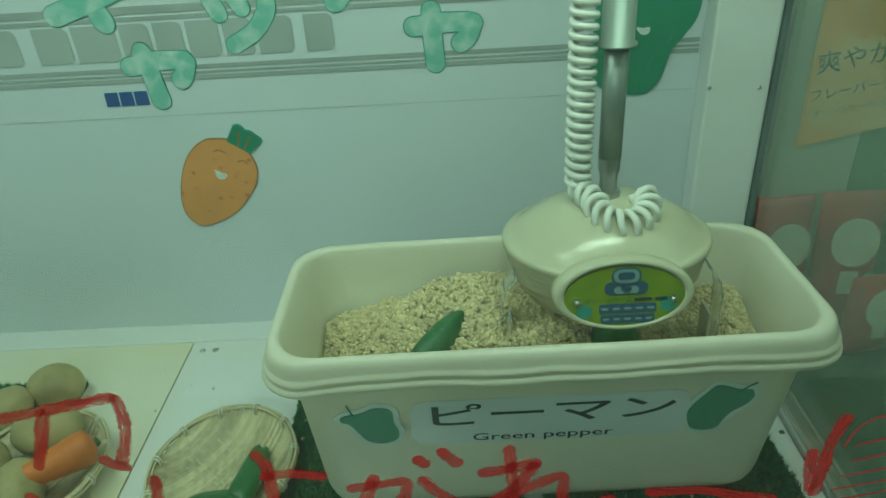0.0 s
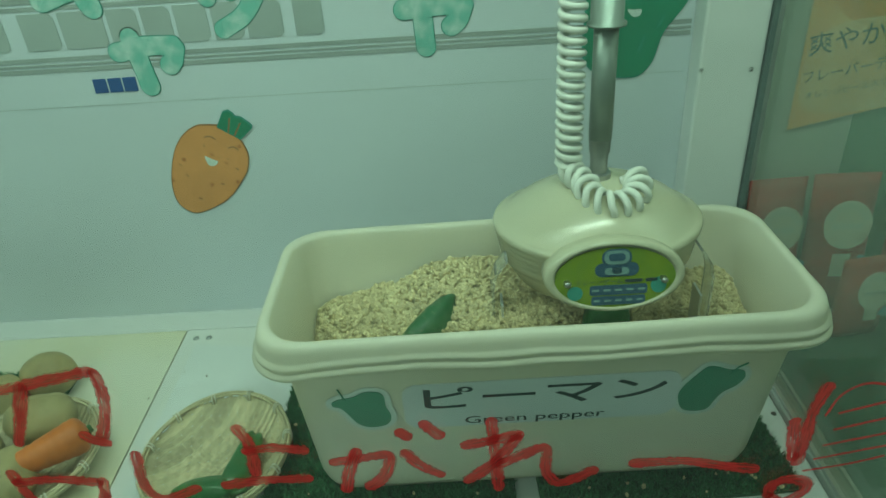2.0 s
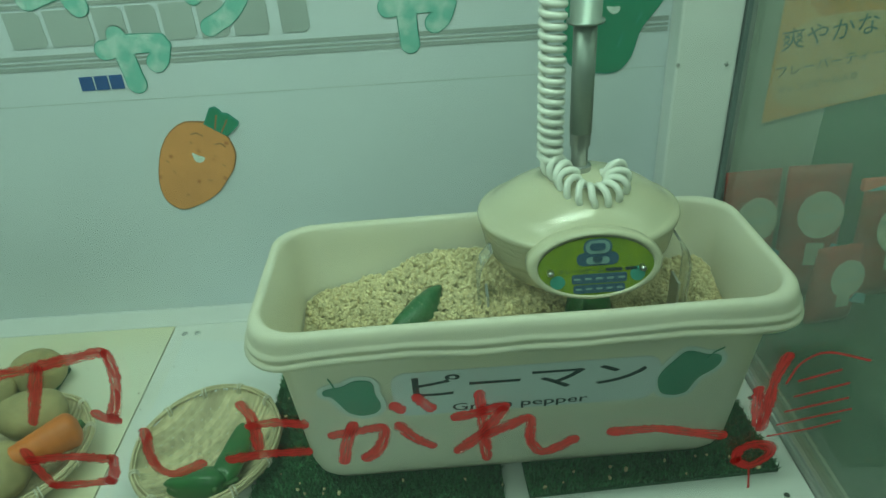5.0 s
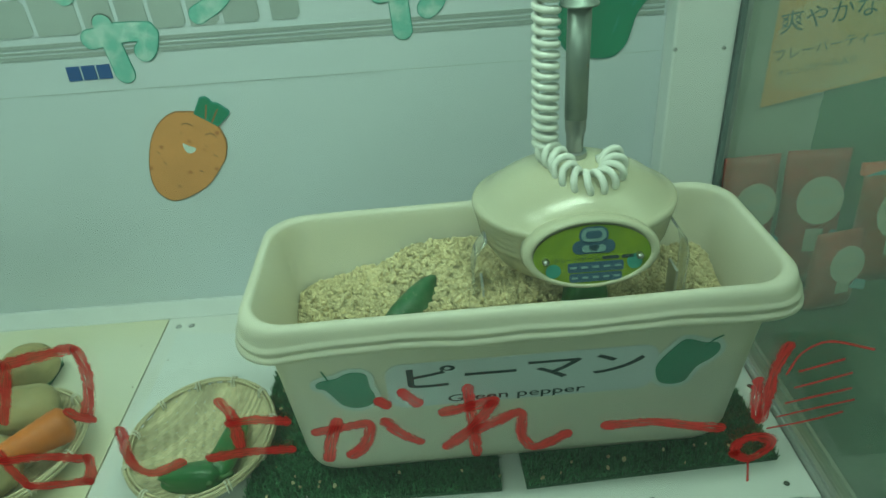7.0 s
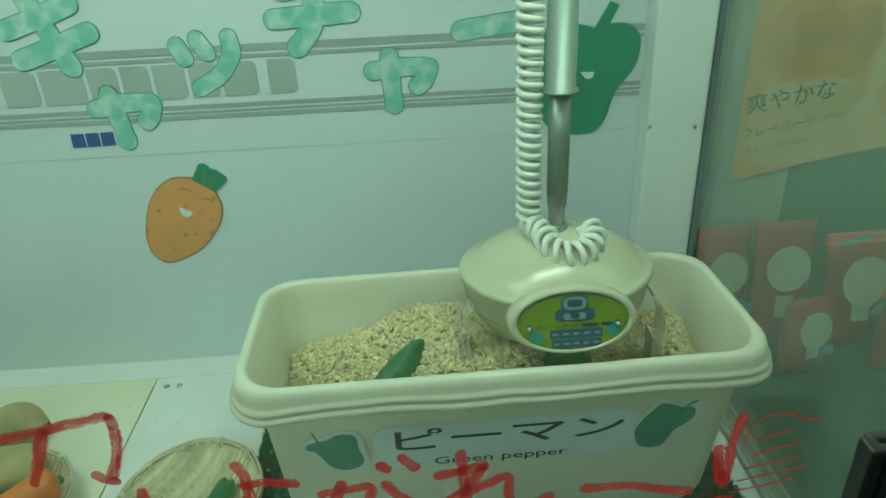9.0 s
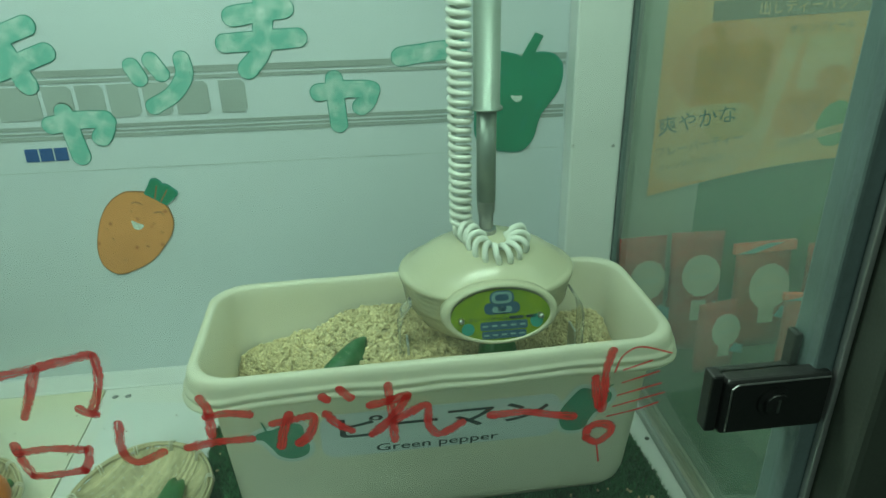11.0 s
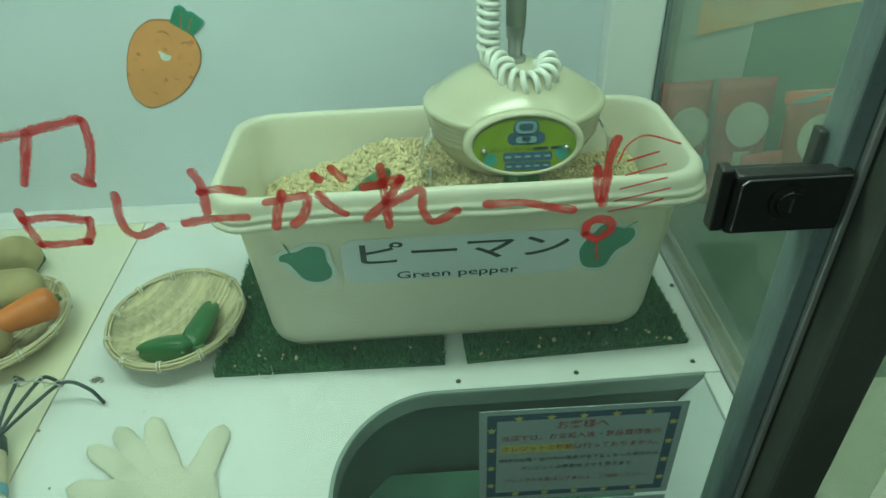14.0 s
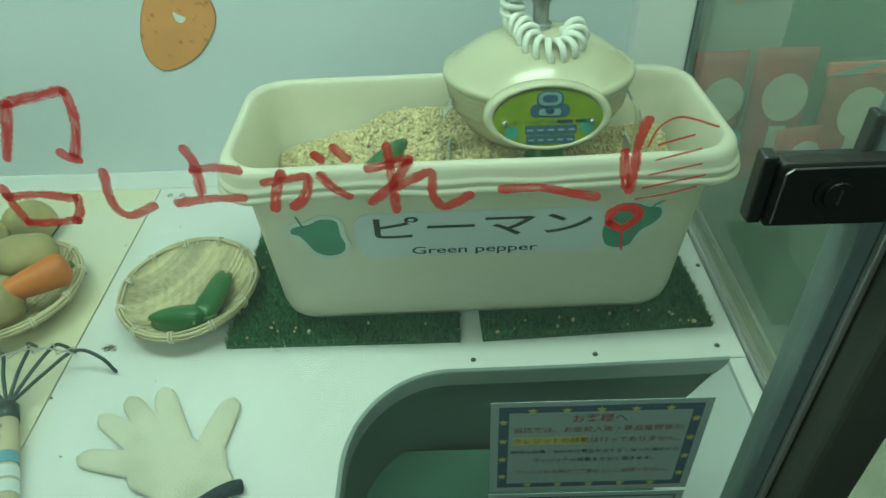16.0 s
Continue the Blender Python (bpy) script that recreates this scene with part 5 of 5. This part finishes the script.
for lines in STROKES.values():
    for line in lines:
        stroke(line, 0.0060, k)
        k += 1
for line in FINE:
    stroke(line, 0.0013, k, "thin_stroke")
    k += 1

# ---- poster and tea bags in the next cabinet ----
po = thing("tea_poster", "orange paper poster for flavoured tea on the back panel", "poster", pose(0.397, WALL - 0.004, 0.292, 0, 0, 0))


def sheet(x0, x1, z0, z1, sag, y, n=14):
    return [(x0 + (x1 - x0) * k / n, z0 + sag * math.sin(math.pi * 0.5 * k / n)) for k in range(n + 1)] + [(x1, z1), (x0, z1)]


part("poster_sheet", slab(sheet(0, 0.372, 0.0, 0.42, 0.050, 0), -0.0008, 0.0), M_POSTER, po)
part("poster_field", slab([(0.090 + 0.086 * math.copysign(abs(math.cos(q)) ** 0.6, math.cos(q)), 0.090 + 0.010 * math.cos(q) + 0.066 * math.copysign(abs(math.sin(q)) ** 0.6, math.sin(q))) for q in [2 * math.pi * k / 40 for k in range(40)]], -0.0016, -0.0009), M_POSTERW, po, "pale field behind the words")
part("poster_cup", slab([(0.105 + 0.085 * math.cos(a), 0.215 + 0.075 * math.sin(a)) for a in [2 * math.pi * k / 30 for k in range(30)]], -0.0015, -0.0009), M_POSTER2, po, "deep orange cup of tea")
part("poster_field", slab([(0.165, 0.055), (0.190, 0.058), (0.235, 0.262), (0.205, 0.262)], -0.0017, -0.0009), M_POSTERW, po, "pale diagonal band")
part("poster_field", slab([(0.238, 0.175), (0.330, 0.170), (0.325, 0.262), (0.242, 0.262)], -0.0015, -0.0009), M_POSTERW, po, "pale picture of a packet")
part("poster_banner", slab([(0.075, 0.288), (0.350, 0.296), (0.348, 0.325), (0.073, 0.318)], -0.0019, -0.0009), M_POSTERB, po, "grey-brown banner")
for cx, cz, rx, rz, mt in ((0.245, 0.128, 0.040, 0.036, M_POSTER2), (0.285, 0.148, 0.032, 0.030, M_POSTER2), (0.322, 0.112, 0.034, 0.040, M_POSTERG), (0.300, 0.190, 0.030, 0.022, M_POSTER2)):
    part("poster_fruit", slab([(cx + rx * math.cos(a), cz + rz * math.sin(a)) for a in [2 * math.pi * k / 24 for k in range(24)]], -0.0019 - cx * 0.002, -0.0009), mt, po)
part("poster_caption", slab([(0.222, 0.074), (0.340, 0.098), (0.338, 0.112), (0.220, 0.088)], -0.0030, -0.0009), M_POSTERW, po)
for body, w, x, z, mt in (("爽やかな", 0.134, 0.072, 0.132, M_INKBLUE), ("フレーバーティー", 0.152, 0.082, 0.088, M_INKBLUE), ("オレンジピール入り", 0.112, 0.070, 0.058, M_INKBLUE)):
    lettering(body, w, None, mt, po, upright(x, -0.0021, z, 8), 0.004)
lettering("オレンジピール", 0.110, None, M_INKBLUE, po, upright(0.262, -0.0022, 0.274, 3), 0.0)
lettering("出しティーバッグ", 0.170, None, M_POSTERW, po, upright(0.235, -0.0024, 0.308, 2), 0.0)
lettering("よく出る三角ティーバッグ", 0.108, None, M_INK, po, upright(0.280, -0.0034, 0.093, 12), 0.0)


def tea_bag(x, y, z, w, h, turn, lean, seed, top=False):
    th = thing("tea_bag", "red foil tea pouch with " + ("a salmon top seal" if top else "a white round label"), "tea bag", pose(x, y, z, lean, 0, turn), "tea bags")
    loops = []
    for k in range(11):
        t = k / 10
        d = 0.024 * math.sin(math.pi * min(1, t * 0.98 + 0.02)) ** 0.6 * (1 - 0.5 * t) + 0.0015
        loops.append([(w / 2 * math.cos(q) * (1 - 0.03 * math.sin(math.pi * t)) * (abs(math.cos(q)) ** -0.35 if abs(math.cos(q)) > 0.2 else 1.2) * 0.86, d * math.sin(q) + 0.0015 * noise.noise((q * 2, t * 7, seed)), t * h) for q in [2 * math.pi * j / 24 for j in range(24)]])
    part("pouch", rings(bmesh.new(), loops, True, True, True), M_BAG, th, smooth=True)
    b2 = blob([(w * 0.31 * math.cos(a) * (1 + 0.012 * math.cos(14 * a)), w * 0.34 * math.sin(a) * (1 + 0.012 * math.cos(14 * a))) for a in [2 * math.pi * q / 48 for q in range(48)]], 0.0008)
    b2.transform(pose(0, -0.026, h * 0.68, 84, 0, 0))
    lb = part("round_label", b2, M_BAGW, th, "white round label")
    b2 = boxed(-w * 0.12, w * 0.12, -0.0262, -0.0255, h * 0.30, h * 0.47)
    part("label_foot", b2, M_BAGW, th)
    for q in range(9):
        a = radians(20 + 140 * q / 8)
        b2 = blob(pill(w * 0.030, w * 0.085, w * 0.008), 0.0006)
        b2.transform(pose(0, -0.0268, h * 0.68, 84, 0, 0) @ pose(w * 0.245 * math.cos(a), w * 0.265 * math.sin(a), 0.0006, 0, 0, math.degrees(a) - 90))
        part("lettering_bar", b2, M_STRIPE, lb)
    for q in range(4):
        part("lettering_bar", boxed(-w * 0.2 + w * 0.1 * q, -w * 0.2 + w * 0.1 * q + w * 0.07, -0.0292, -0.0280, h * 0.66, h * 0.69), M_GREYPRINT, lb)
    b2 = slab([(w * 0.14, h * 0.36), (w * 0.42, h * 0.30), (w * 0.42, h * 0.42), (w * 0.24, h * 0.46)], -0.0268, -0.0240)
    part("blue_patch", b2, M_LABELB, th, "small blue printed patch")
    if top:
        part("seal_stripe", slab([(-w * 0.44, h * 0.99), (-w * 0.18, h * 0.99), (w * 0.26, h * 1.08), (w * 0.02, h * 1.08)], -0.0072, -0.005), M_LABELB, th, "blue diagonal stripe")
        part("top_seal", boxed(-w * 0.48, w * 0.48, -0.006, 0.004, h * 0.985, h * 1.09, 0.002), M_BAGTOP, th, "salmon and blue foil seal")
    return th


tea_bag(0.392, 0.372, 0.0, 0.104, 0.225, 3, -6, 1)
tea_bag(0.490, 0.370, 0.0, 0.112, 0.228, -3, -6, 2)
tea_bag(0.615, 0.362, 0.0, 0.125, 0.188, 2, -6, 3, True)
tea_bag(0.755, 0.368, 0.0, 0.120, 0.190, -4, -6, 4)
tea_bag(0.502, 0.300, 0.0, 0.088, 0.132, 8, -4, 5)
tea_bag(0.660, 0.290, 0.0, 0.100, 0.130, -8, -4, 6, True)
